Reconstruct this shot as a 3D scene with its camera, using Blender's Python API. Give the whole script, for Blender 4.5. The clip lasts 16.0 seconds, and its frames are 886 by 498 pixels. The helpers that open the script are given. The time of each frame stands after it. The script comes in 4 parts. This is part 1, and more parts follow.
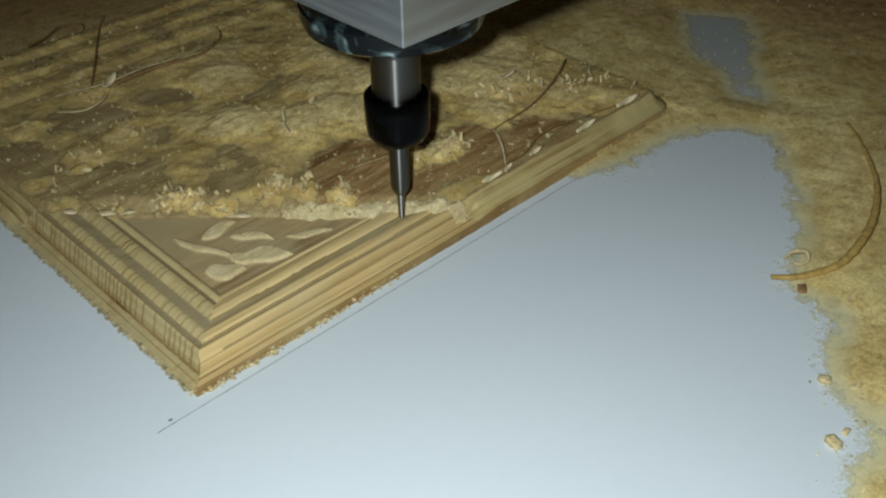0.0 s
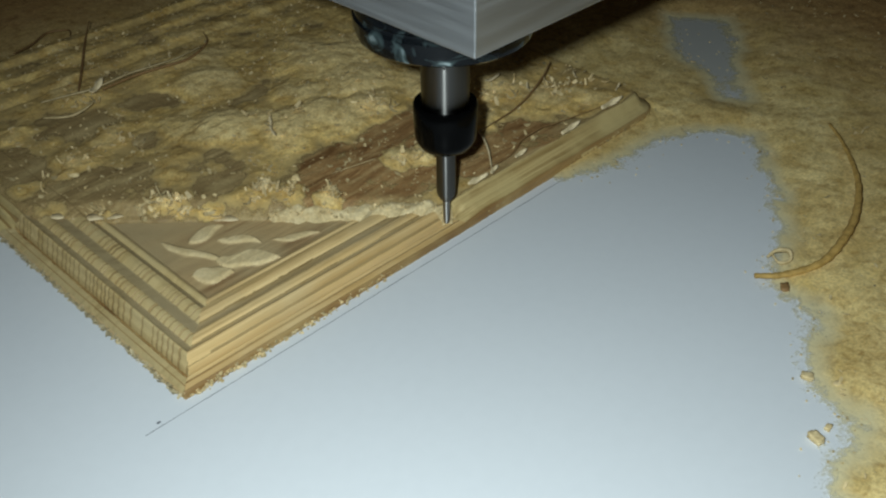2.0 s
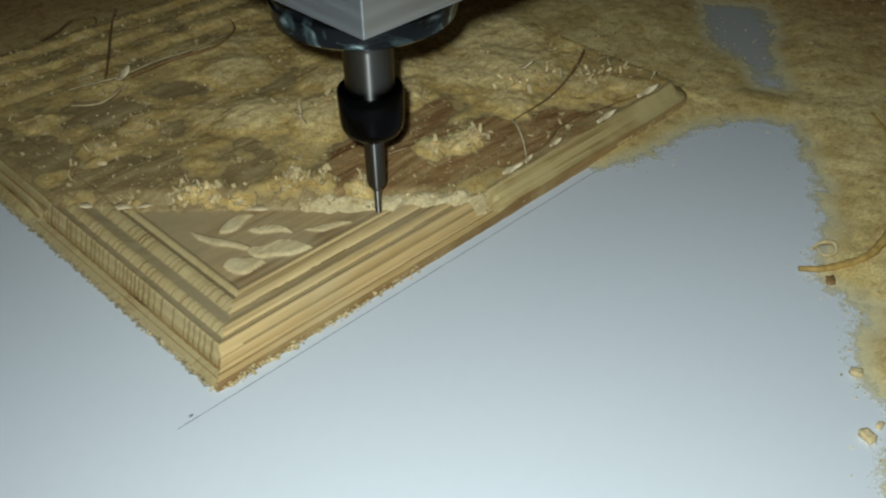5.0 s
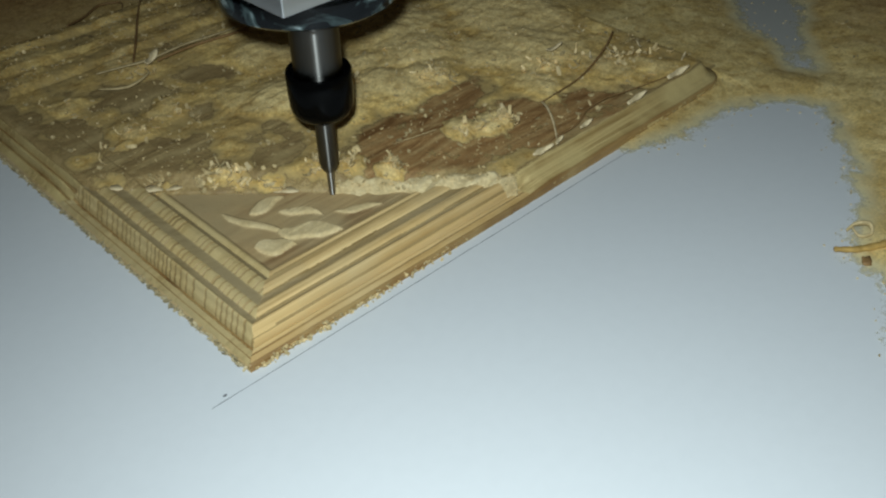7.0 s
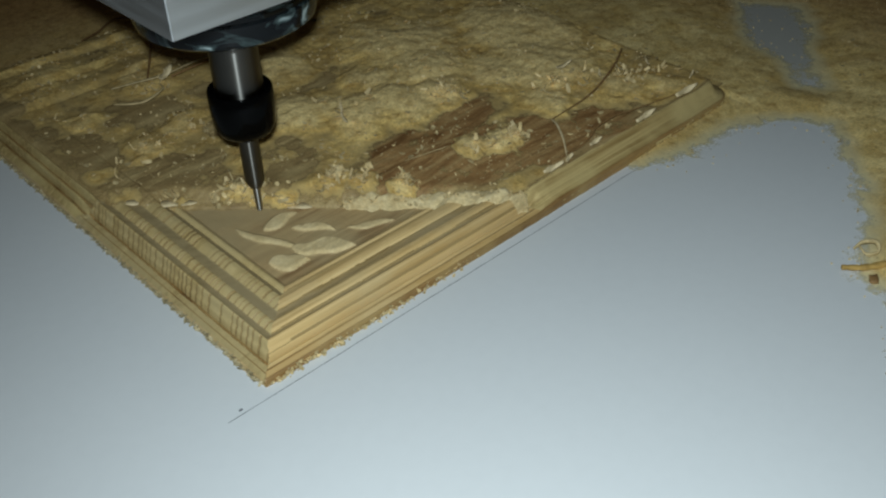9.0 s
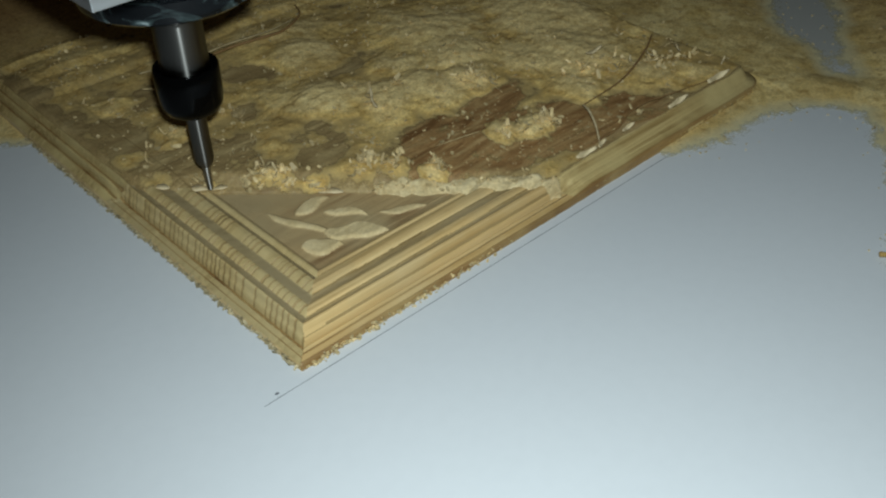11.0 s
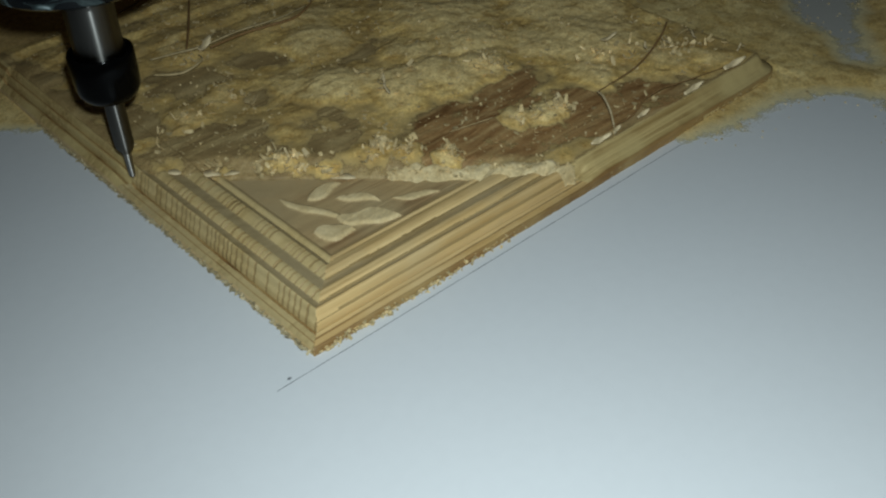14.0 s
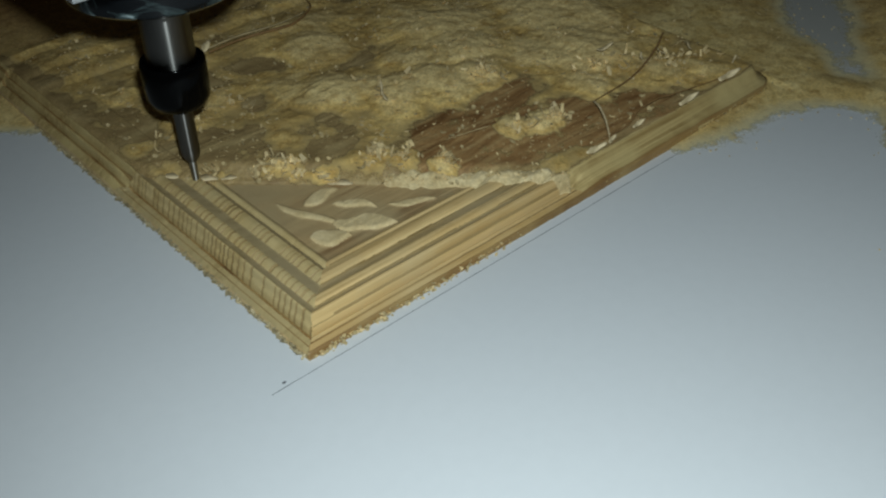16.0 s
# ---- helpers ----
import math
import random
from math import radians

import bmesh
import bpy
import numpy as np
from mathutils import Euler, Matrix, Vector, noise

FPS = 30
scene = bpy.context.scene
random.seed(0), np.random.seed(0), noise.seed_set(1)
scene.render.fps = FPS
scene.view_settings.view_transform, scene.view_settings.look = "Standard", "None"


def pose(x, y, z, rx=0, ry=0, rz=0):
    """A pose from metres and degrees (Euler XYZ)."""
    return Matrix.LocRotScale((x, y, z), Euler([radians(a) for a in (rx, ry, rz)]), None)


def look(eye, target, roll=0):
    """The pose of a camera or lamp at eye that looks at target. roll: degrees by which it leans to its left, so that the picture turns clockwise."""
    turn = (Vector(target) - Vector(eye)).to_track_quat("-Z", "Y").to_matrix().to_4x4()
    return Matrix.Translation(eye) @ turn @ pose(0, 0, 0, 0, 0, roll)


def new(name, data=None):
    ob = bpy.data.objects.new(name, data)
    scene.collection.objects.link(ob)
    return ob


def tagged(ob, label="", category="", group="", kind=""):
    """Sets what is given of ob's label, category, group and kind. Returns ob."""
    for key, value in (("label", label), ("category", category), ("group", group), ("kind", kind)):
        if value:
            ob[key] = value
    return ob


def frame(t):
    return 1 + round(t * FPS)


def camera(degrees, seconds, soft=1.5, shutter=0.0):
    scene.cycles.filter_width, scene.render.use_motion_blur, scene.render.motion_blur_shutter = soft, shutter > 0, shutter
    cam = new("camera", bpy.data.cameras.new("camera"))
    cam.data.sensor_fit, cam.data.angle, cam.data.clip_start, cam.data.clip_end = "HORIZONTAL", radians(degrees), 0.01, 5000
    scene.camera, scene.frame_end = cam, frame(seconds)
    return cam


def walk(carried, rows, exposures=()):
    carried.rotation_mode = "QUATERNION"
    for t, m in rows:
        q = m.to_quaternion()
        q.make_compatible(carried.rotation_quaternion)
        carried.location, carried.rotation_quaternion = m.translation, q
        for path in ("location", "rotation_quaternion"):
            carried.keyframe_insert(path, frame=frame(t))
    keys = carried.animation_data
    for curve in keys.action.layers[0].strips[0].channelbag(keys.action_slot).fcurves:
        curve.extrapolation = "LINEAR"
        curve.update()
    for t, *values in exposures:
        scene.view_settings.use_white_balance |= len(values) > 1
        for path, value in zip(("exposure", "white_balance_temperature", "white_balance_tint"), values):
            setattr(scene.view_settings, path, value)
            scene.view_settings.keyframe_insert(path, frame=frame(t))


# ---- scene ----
cam = camera(49.0, 16.0, soft=2.2)
PATH = [
    (0, (-0.07945, -0.17346, 0.18024), (0.08865, -0.00101, 0.00135), -0.734),
    (0.5, (-0.08114, -0.17299, 0.18100), (0.08787, -0.00022, 0.00327), -1.159),
    (1, (-0.07937, -0.17441, 0.18026), (0.08957, -0.00166, 0.00246), -1.452),
    (1.5, (-0.07941, -0.17555, 0.18023), (0.09033, -0.00362, 0.00240), -1.077),
    (2, (-0.08007, -0.17585, 0.18077), (0.09070, -0.00492, 0.00295), -0.790),
    (2.5, (-0.07577, -0.17306, 0.17788), (0.09241, -0.00069, -0.00101), -1.219),
    (3, (-0.07776, -0.17359, 0.17908), (0.09039, -0.00137, 0.00001), -1.181),
    (3.5, (-0.08020, -0.17204, 0.17879), (0.08726, 0.00133, 0.00018), -1.501),
    (4, (-0.07842, -0.17250, 0.17760), (0.08854, 0.00060, -0.00174), -1.362),
    (4.2, (-0.07861, -0.17176, 0.17771), (0.08840, 0.00077, -0.00213), -1.132),
    (6.3, (-0.08383, -0.16600, 0.17454), (0.07968, 0.00979, -0.00535), -2.010),
    (6.5, (-0.08302, -0.16703, 0.17547), (0.07922, 0.00855, -0.00577), -1.978),
    (7, (-0.08412, -0.16577, 0.17391), (0.07717, 0.00997, -0.00803), -2.091),
    (7.5, (-0.08499, -0.16536, 0.17587), (0.07707, 0.01127, -0.00452), -2.143),
    (8, (-0.08559, -0.16684, 0.17603), (0.07609, 0.00984, -0.00463), -2.113),
    (8.5, (-0.08528, -0.16593, 0.17728), (0.07756, 0.01105, -0.00206), -2.026),
    (9, (-0.08710, -0.16501, 0.17798), (0.07480, 0.01236, -0.00183), -1.925),
    (9.5, (-0.09099, -0.16249, 0.17606), (0.06789, 0.01708, -0.00425), -2.427),
    (12, (-0.09263, -0.15960, 0.17460), (0.06691, 0.01764, -0.00742), -1.796),
    (12.5, (-0.09254, -0.16167, 0.17282), (0.06714, 0.01559, -0.00906), -1.811),
    (13, (-0.09191, -0.15903, 0.17229), (0.06649, 0.01839, -0.01055), -1.896),
    (13.5, (-0.09163, -0.15884, 0.17163), (0.06634, 0.01851, -0.01164), -2.119),
    (14, (-0.09353, -0.15858, 0.17158), (0.06312, 0.02076, -0.01090), -2.204),
    (14.5, (-0.09436, -0.15773, 0.17117), (0.06243, 0.02245, -0.01036), -1.913),
    (15, (-0.09311, -0.15786, 0.17323), (0.06418, 0.02117, -0.00901), -1.595),
    (15.5, (-0.09383, -0.15878, 0.17372), (0.06357, 0.02042, -0.00825), -1.562),
    (16, (-0.09468, -0.15952, 0.17266), (0.06410, 0.01958, -0.00820), -1.274),
]
walk(cam, [(t, look(eye, target, roll)) for t, eye, target, roll in PATH],
     exposures=[(0, -0.02), (4, -0.02), (6.5, 0.0), (7.0, 0.04), (7.5, -0.12), (8, -0.11), (9, -0.20), (9.5, -0.14), (12, -0.08),
                (12.5, -0.03), (13, -0.18), (14, -0.25), (16, -0.28)])

# ---------------------------------------------------------------- light
world = bpy.data.worlds.new("dim_room")
scene.world = world
world.use_nodes = True
world.node_tree.nodes["Background"].inputs[0].default_value = (1.0, 0.86, 0.66, 1)
world.node_tree.nodes["Background"].inputs[1].default_value = 0.009

# the white LED beside the lens, the only lamp in the dark workshop
flash = new("led_lamp", bpy.data.lights.new("led_lamp", "SPOT"))
flash.data.energy = 2.85
flash.data.color = (0.85, 1.0, 1.05)
flash.data.shadow_soft_size = 0.004
flash.data.spot_size, flash.data.spot_blend = radians(138), 1.0
flash.matrix_world = look((-0.0842, -0.1579, 0.1860), (0.105, -0.037, 0.0))

MM = 0.001
LINE = 0.104            # the tool works along x + y = LINE
PANEL_X, PANEL_Y = 0.214, 0.219


# ---------------------------------------------------------------- materials
def material(name, rough=0.6, metal=0.0):
    m = bpy.data.materials.new(name)
    m.use_nodes = True
    nt = m.node_tree
    b = nt.nodes["Principled BSDF"]
    b.inputs["Roughness"].default_value = rough
    b.inputs["Metallic"].default_value = metal
    return m, nt, b


def node(nt, kind, **values):
    n = nt.nodes.new(kind)
    for k, v in values.items():
        n.inputs[k].default_value = v
    return n


def coords(nt, scale=(1, 1, 1), turn=(0, 0, 0)):
    tc = nt.nodes.new("ShaderNodeTexCoord")
    mp = nt.nodes.new("ShaderNodeMapping")
    mp.inputs["Scale"].default_value = scale
    mp.inputs["Rotation"].default_value = turn
    nt.links.new(tc.outputs["Object"], mp.inputs[0])
    return mp.outputs[0]


def ramp(nt, source, stops):
    r = nt.nodes.new("ShaderNodeValToRGB")
    e = r.color_ramp.elements
    while len(e) < len(stops):
        e.new(0.5)
    for el, (p, c) in zip(e, stops):
        el.position, el.color = p, (*c, 1)
    nt.links.new(source, r.inputs[0])
    return r.outputs[0]


def mix(nt, a, b, fac, mode="MIX"):
    m = nt.nodes.new("ShaderNodeMix")
    m.data_type, m.blend_type = "RGBA", mode
    for sock, v in ((m.inputs[6], a), (m.inputs[7], b), (m.inputs[0], fac)):
        if isinstance(v, (int, float, tuple)):
            sock.default_value = v if not isinstance(v, tuple) else (*v, 1)
        else:
            nt.links.new(v, sock)
    return m.outputs[2]


def bump(nt, b, source, strength, distance):
    n = node(nt, "ShaderNodeBump", Strength=strength, Distance=distance)
    nt.links.new(source, n.inputs["Height"])
    nt.links.new(n.outputs[0], b.inputs["Normal"])
    return n


def wood_material():
    m, nt, b = material("fresh_cut_pine", 0.62)
    grain = node(nt, "ShaderNodeTexNoise", Scale=1.0, Detail=5.0, Roughness=0.65)
    nt.links.new(coords(nt, (12, 520, 300)), grain.inputs[0])
    rings = node(nt, "ShaderNodeTexNoise", Scale=1.0, Detail=1.5, Distortion=0.1)
    nt.links.new(coords(nt, (3, 260, 230)), rings.inputs[0])
    fine = node(nt, "ShaderNodeTexNoise", Scale=1400.0, Detail=3.0)
    nt.links.new(coords(nt), fine.inputs[0])
    broad = node(nt, "ShaderNodeTexNoise", Scale=40.0, Detail=4.0)
    nt.links.new(coords(nt), broad.inputs[0])
    pale = ramp(nt, grain.outputs[0], [(0.3, (0.55, 0.345, 0.12)), (0.65, (0.80, 0.57, 0.265))])
    late = ramp(nt, rings.outputs[0], [(0.44, (0, 0, 0)), (0.49, (0.5, 0.5, 0.5)), (0.51, (0.5, 0.5, 0.5)), (0.56, (0, 0, 0))])
    c = mix(nt, pale, (0.33, 0.18, 0.045), late)
    powder = ramp(nt, broad.outputs[0], [(0.45, (0, 0, 0)), (0.7, (0.75, 0.75, 0.75))])
    c = mix(nt, c, (0.62, 0.455, 0.225), powder)
    nt.links.new(c, b.inputs["Base Color"])
    bump(nt, b, mix(nt, grain.outputs[0], fine.outputs[0], 0.7), 0.2, 0.0004)
    return m


def dark_wood_material(name, dark, middle, light, powder, stretch=(10, 130, 60)):
    m, nt, b = material(name, 0.6)
    g = node(nt, "ShaderNodeTexNoise", Scale=1.0, Detail=4.0, Distortion=1.2)
    nt.links.new(coords(nt, stretch), g.inputs[0])
    broad = node(nt, "ShaderNodeTexNoise", Scale=45.0, Detail=4.0)
    nt.links.new(coords(nt), broad.inputs[0])
    fine = node(nt, "ShaderNodeTexNoise", Scale=1500.0, Detail=3.0)
    nt.links.new(coords(nt), fine.inputs[0])
    c = ramp(nt, g.outputs[0], [(0.3, dark), (0.5, middle), (0.7, light)])
    d = ramp(nt, broad.outputs[0], [(0.4, (0, 0, 0)), (0.62, (1, 1, 1))])
    c = mix(nt, c, powder, d)
    nt.links.new(c, b.inputs["Base Color"])
    bump(nt, b, mix(nt, g.outputs[0], fine.outputs[0], 0.5), 0.4, 0.0005)
    return m


def attribute(nt, name):
    n = nt.nodes.new("ShaderNodeAttribute")
    n.attribute_name = name
    return n.outputs["Fac"]


def math_node(nt, op, a, b):
    n = nt.nodes.new("ShaderNodeMath")
    n.operation = op
    for sock, v in zip(n.inputs, (a, b)):
        if isinstance(v, (int, float)):
            sock.default_value = v
        else:
            nt.links.new(v, sock)
    return n.outputs[0]


def dust_material(name, low, high, speck=0.5, stain=(0.34, 0.25, 0.13), stained=0.0, thin=None, far=None, deep_colour=None):
    """Packed sawdust; with thin, the mesh's cover thins it out to single grains of that colour."""
    m, nt, b = material(name, 0.9)
    a = node(nt, "ShaderNodeTexNoise", Scale=70.0, Detail=6.0, Roughness=0.7)
    blot = node(nt, "ShaderNodeTexNoise", Scale=260.0, Detail=4.0, Roughness=0.7, Distortion=0.6)
    f = node(nt, "ShaderNodeTexNoise", Scale=1100.0, Detail=4.0, Roughness=0.75)
    v = node(nt, "ShaderNodeTexVoronoi", Scale=700.0)
    for n in (a, blot, f, v):
        nt.links.new(coords(nt), n.inputs[0])
    c = ramp(nt, a.outputs[0], [(0.32, low), (0.66, high)])
    if stained:
        g = node(nt, "ShaderNodeTexNoise", Scale=30.0, Detail=5.0, Distortion=0.8)
        nt.links.new(coords(nt), g.inputs[0])
        c = mix(nt, c, stain, ramp(nt, g.outputs[0], [(0.44, (0, 0, 0)), (0.62, (stained,) * 3)]))
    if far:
        # the dust turns browner and darker further out on the table
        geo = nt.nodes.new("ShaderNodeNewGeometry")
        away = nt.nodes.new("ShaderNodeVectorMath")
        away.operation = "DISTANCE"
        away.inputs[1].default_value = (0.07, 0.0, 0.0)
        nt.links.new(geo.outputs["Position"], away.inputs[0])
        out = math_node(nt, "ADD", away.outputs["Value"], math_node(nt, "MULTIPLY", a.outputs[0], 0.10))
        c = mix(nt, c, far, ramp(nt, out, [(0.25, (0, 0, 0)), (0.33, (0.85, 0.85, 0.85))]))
    if deep_colour:
        # the colour is paler where the dust lies deep
        deep = math_node(nt, "MULTIPLY", attribute(nt, "cover"), 0.5)
        c = mix(nt, c, deep_colour, ramp(nt, deep, [(0.45, (0, 0, 0)), (0.85, (0.85, 0.85, 0.85))]))
    k = speck
    c = mix(nt, c, ramp(nt, blot.outputs[0], [(0.30, (1 - 0.8 * k, 1 - k, 1 - 1.3 * k)), (0.5, (1, 1, 1)), (0.68, (1.12, 1.15, 1.2))]), 1.0, "MULTIPLY")
    s = ramp(nt, f.outputs[0], [(0.34, (1 - k, 1 - 1.05 * k, 1 - 1.15 * k)), (0.6, (1.08, 1.07, 1.03))])
    c = mix(nt, c, s, 0.8, "MULTIPLY")
    if thin:
        cover = attribute(nt, "cover")
        c = mix(nt, thin, c, ramp(nt, cover, [(0.2, (0, 0, 0)), (0.8, (1, 1, 1))]))
        rough_edge = math_node(nt, "ADD", math_node(nt, "MULTIPLY", f.outputs[0], 0.55), math_node(nt, "MULTIPLY", blot.outputs[0], 0.75))
        alpha = math_node(nt, "ADD", math_node(nt, "MULTIPLY", cover, 1.3), rough_edge)
        nt.links.new(ramp(nt, alpha, [(0.66, (0, 0, 0)), (1.0, (1, 1, 1))]), b.inputs["Alpha"])
    nt.links.new(c, b.inputs["Base Color"])
    h = mix(nt, mix(nt, f.outputs[0], v.outputs[0], 0.35), blot.outputs[0], 0.5)
    bump(nt, b, h, 0.2 + 0.6 * k, 0.0006)
    return m


def rough_field_material():
    """Rough cut wood: brown streaked grain where it is bare, greyish under a film of dust elsewhere."""
    m, nt, b = material("rough_cut_wood", 0.62)
    g = node(nt, "ShaderNodeTexNoise", Scale=1.0, Detail=5.0, Roughness=0.6, Distortion=2.2)
    nt.links.new(coords(nt, (26, 125, 60), (0, 0, 0.1)), g.inputs[0])
    broad = node(nt, "ShaderNodeTexNoise", Scale=55.0, Detail=4.0, Distortion=0.7)
    fine = node(nt, "ShaderNodeTexNoise", Scale=1300.0, Detail=3.0)
    soft = node(nt, "ShaderNodeTexNoise", Scale=1.0, Detail=3.0, Distortion=0.8)
    for n in (broad, fine):
        nt.links.new(coords(nt), n.inputs[0])
    nt.links.new(coords(nt, (40, 110, 60), (0, 0, 0.3)), soft.inputs[0])
    grain = ramp(nt, g.outputs[0], [(0.34, (0.20, 0.095, 0.03)), (0.46, (0.36, 0.195, 0.072)), (0.56, (0.45, 0.27, 0.105)), (0.68, (0.57, 0.39, 0.18))])
    film = ramp(nt, soft.outputs[0], [(0.3, (0.27, 0.175, 0.07)), (0.5, (0.40, 0.275, 0.115)), (0.7, (0.54, 0.395, 0.18))])
    brown = math_node(nt, "ADD", attribute(nt, "bare"), math_node(nt, "MULTIPLY", math_node(nt, "SUBTRACT", broad.outputs[0], 0.5), 1.3))
    c = mix(nt, film, grain, ramp(nt, brown, [(0.35, (0, 0, 0)), (0.7, (1, 1, 1))]))
    c = mix(nt, c, ramp(nt, fine.outputs[0], [(0.35, (0.8, 0.78, 0.74)), (0.6, (1.05, 1.05, 1.05))]), 0.8, "MULTIPLY")
    nt.links.new(c, b.inputs["Base Color"])
    bump(nt, b, mix(nt, g.outputs[0], fine.outputs[0], 0.5), 0.4, 0.0005)
    return m


def chip_material(name, colour, spread=0.5):
    m, nt, b = material(name, 0.65)
    f = node(nt, "ShaderNodeTexNoise", Scale=500.0, Detail=3.0)
    nt.links.new(coords(nt), f.inputs[0])
    geo = nt.nodes.new("ShaderNodeNewGeometry")
    lo, hi = tuple((1 - spread) * v for v in colour), colour
    c = ramp(nt, geo.outputs["Random Per Island"], [(0.0, lo), (0.75, hi), (1.0, tuple(min(1, (1 + 0.5 * spread) * v) for v in colour))])
    s = ramp(nt, f.outputs[0], [(0.35, (0.7, 0.68, 0.62)), (0.6, (1, 1, 1))])
    nt.links.new(mix(nt, c, s, 1.0, "MULTIPLY"), b.inputs["Base Color"])
    return m


def table_material():
    m, nt, b = material("white_laminate", 0.38)
    a = node(nt, "ShaderNodeTexNoise", Scale=9.0, Detail=4.0)
    f = node(nt, "ShaderNodeTexNoise", Scale=260.0, Detail=4.0)
    for n in (a, f):
        nt.links.new(coords(nt), n.inputs[0])
    c = ramp(nt, a.outputs[0], [(0.3, (0.725, 0.74, 0.75)), (0.7, (0.745, 0.757, 0.765))])
    geo = nt.nodes.new("ShaderNodeNewGeometry")
    away = nt.nodes.new("ShaderNodeVectorMath")
    away.operation = "DISTANCE"
    away.inputs[1].default_value = (0.278, 0.022, 0.0)
    nt.links.new(geo.outputs["Position"], away.inputs[0])
    film = ramp(nt, away.outputs["Value"], [(0.03, (0.6, 0.6, 0.6)), (0.068, (0, 0, 0))])
    c = mix(nt, c, (0.40, 0.375, 0.29), film)
    s = ramp(nt, f.outputs[0], [(0.3, (0.985, 0.985, 0.985)), (0.6, (1, 1, 1))])
    nt.links.new(mix(nt, c, s, 1.0, "MULTIPLY"), b.inputs["Base Color"])
    return m


def metal_material(name, colour, rough, stretch=(60, 60, 900), metal=1.0, relief=0.08):
    m, nt, b = material(name, rough, metal)
    f = node(nt, "ShaderNodeTexNoise", Scale=1.0, Detail=4.0)
    nt.links.new(coords(nt, stretch), f.inputs[0])
    lo = tuple(0.88 * v for v in colour)
    nt.links.new(ramp(nt, f.outputs[0], [(0.3, lo), (0.65, colour)]), b.inputs["Base Color"])
    r = nt.nodes.new("ShaderNodeMapRange")
    r.inputs["To Min"].default_value, r.inputs["To Max"].default_value = rough * 0.8, rough * 1.25
    nt.links.new(f.outputs[0], r.inputs[0])
    nt.links.new(r.outputs[0], b.inputs["Roughness"])
    bump(nt, b, f.outputs[0], relief, 0.0002 if relief < 0.3 else 0.003)
    return m


def turned_finish(m):
    """Fine lathe marks round the axis draw highlights out along it."""
    b = m.node_tree.nodes["Principled BSDF"]
    t = m.node_tree.nodes.new("ShaderNodeTangent")
    t.direction_type, t.axis = "RADIAL", "Z"
    m.node_tree.links.new(t.outputs[0], b.inputs["Tangent"])
    b.inputs["Anisotropic"].default_value = 1.0
    b.inputs["Anisotropic Rotation"].default_value = 0.25


def cap_material():
    m, nt, b = material("black_cap_painted_gloss", 0.14, 0.0)
    b.inputs["Specular IOR Level"].default_value = 0.18
    f = node(nt, "ShaderNodeTexNoise", Scale=1.0, Detail=3.0, Distortion=1.5)
    nt.links.new(coords(nt, (95, 95, 160)), f.inputs[0])
    # pale teal streaks: reflections of the surroundings put into the base colour
    nt.links.new(ramp(nt, f.outputs[0], [(0.52, (0.003, 0.004, 0.005)), (0.63, (0.045, 0.065, 0.065)), (0.72, (0.28, 0.34, 0.34))]), b.inputs["Base Color"])
    g = node(nt, "ShaderNodeTexNoise", Scale=1.0, Detail=2.0)
    nt.links.new(coords(nt, (60, 60, 300)), g.inputs[0])
    bump(nt, b, g.outputs[0], 0.3, 0.001)
    return m


def plain(name, colour, rough):
    m, nt, b = material(name, rough)
    f = node(nt, "ShaderNodeTexNoise", Scale=7.0, Detail=5.0)
    nt.links.new(coords(nt), f.inputs[0])
    nt.links.new(ramp(nt, f.outputs[0], [(0.3, tuple(0.75 * v for v in colour)), (0.7, colour)]), b.inputs["Base Color"])
    return m


WOOD = wood_material()
END_WOOD = dark_wood_material("crosscut_pine", (0.46, 0.32, 0.125), (0.58, 0.42, 0.18), (0.70, 0.525, 0.245), (0.60, 0.455, 0.215), (110, 260, 160))
LEDGE = dark_wood_material("dusty_crosscut_ledge", (0.36, 0.25, 0.10), (0.50, 0.37, 0.165), (0.62, 0.47, 0.22), (0.50, 0.385, 0.19), (120, 320, 160))
# groove floors: fine dust and grazing shade put into one darker colour
END_DUSTY_SHADED = dark_wood_material("crosscut_dusty_shaded_groove", (0.32, 0.225, 0.105), (0.42, 0.31, 0.15), (0.51, 0.385, 0.195), (0.45, 0.34, 0.18), (110, 260, 160))
ROUGH_WOOD = rough_field_material()
DUSTY_SHADED_WOOD = dark_wood_material("dusty_shaded_cut_wood", (0.36, 0.24, 0.10), (0.51, 0.355, 0.16), (0.66, 0.475, 0.23), (0.55, 0.405, 0.21), (9, 420, 260))
RIM = dark_wood_material("dusty_rim_wood", (0.30, 0.19, 0.062), (0.48, 0.335, 0.13), (0.68, 0.52, 0.235), (0.58, 0.44, 0.19), (9, 700, 400))
FIELD = dark_wood_material("carved_field_wood", (0.25, 0.145, 0.06), (0.41, 0.265, 0.12), (0.57, 0.405, 0.195), (0.47, 0.345, 0.175))
SLOT = dark_wood_material("dark_line_wood", (0.24, 0.15, 0.05), (0.33, 0.215, 0.08), (0.43, 0.29, 0.115), (0.39, 0.265, 0.11))
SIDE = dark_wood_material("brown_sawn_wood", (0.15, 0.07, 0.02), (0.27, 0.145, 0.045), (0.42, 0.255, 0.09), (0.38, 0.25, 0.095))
DUST = dust_material("sawdust", (0.60, 0.38, 0.105), (0.94, 0.67, 0.245), 0.44, (0.46, 0.30, 0.10), 0.6, (0.48, 0.335, 0.13), None, (0.95, 0.72, 0.33))
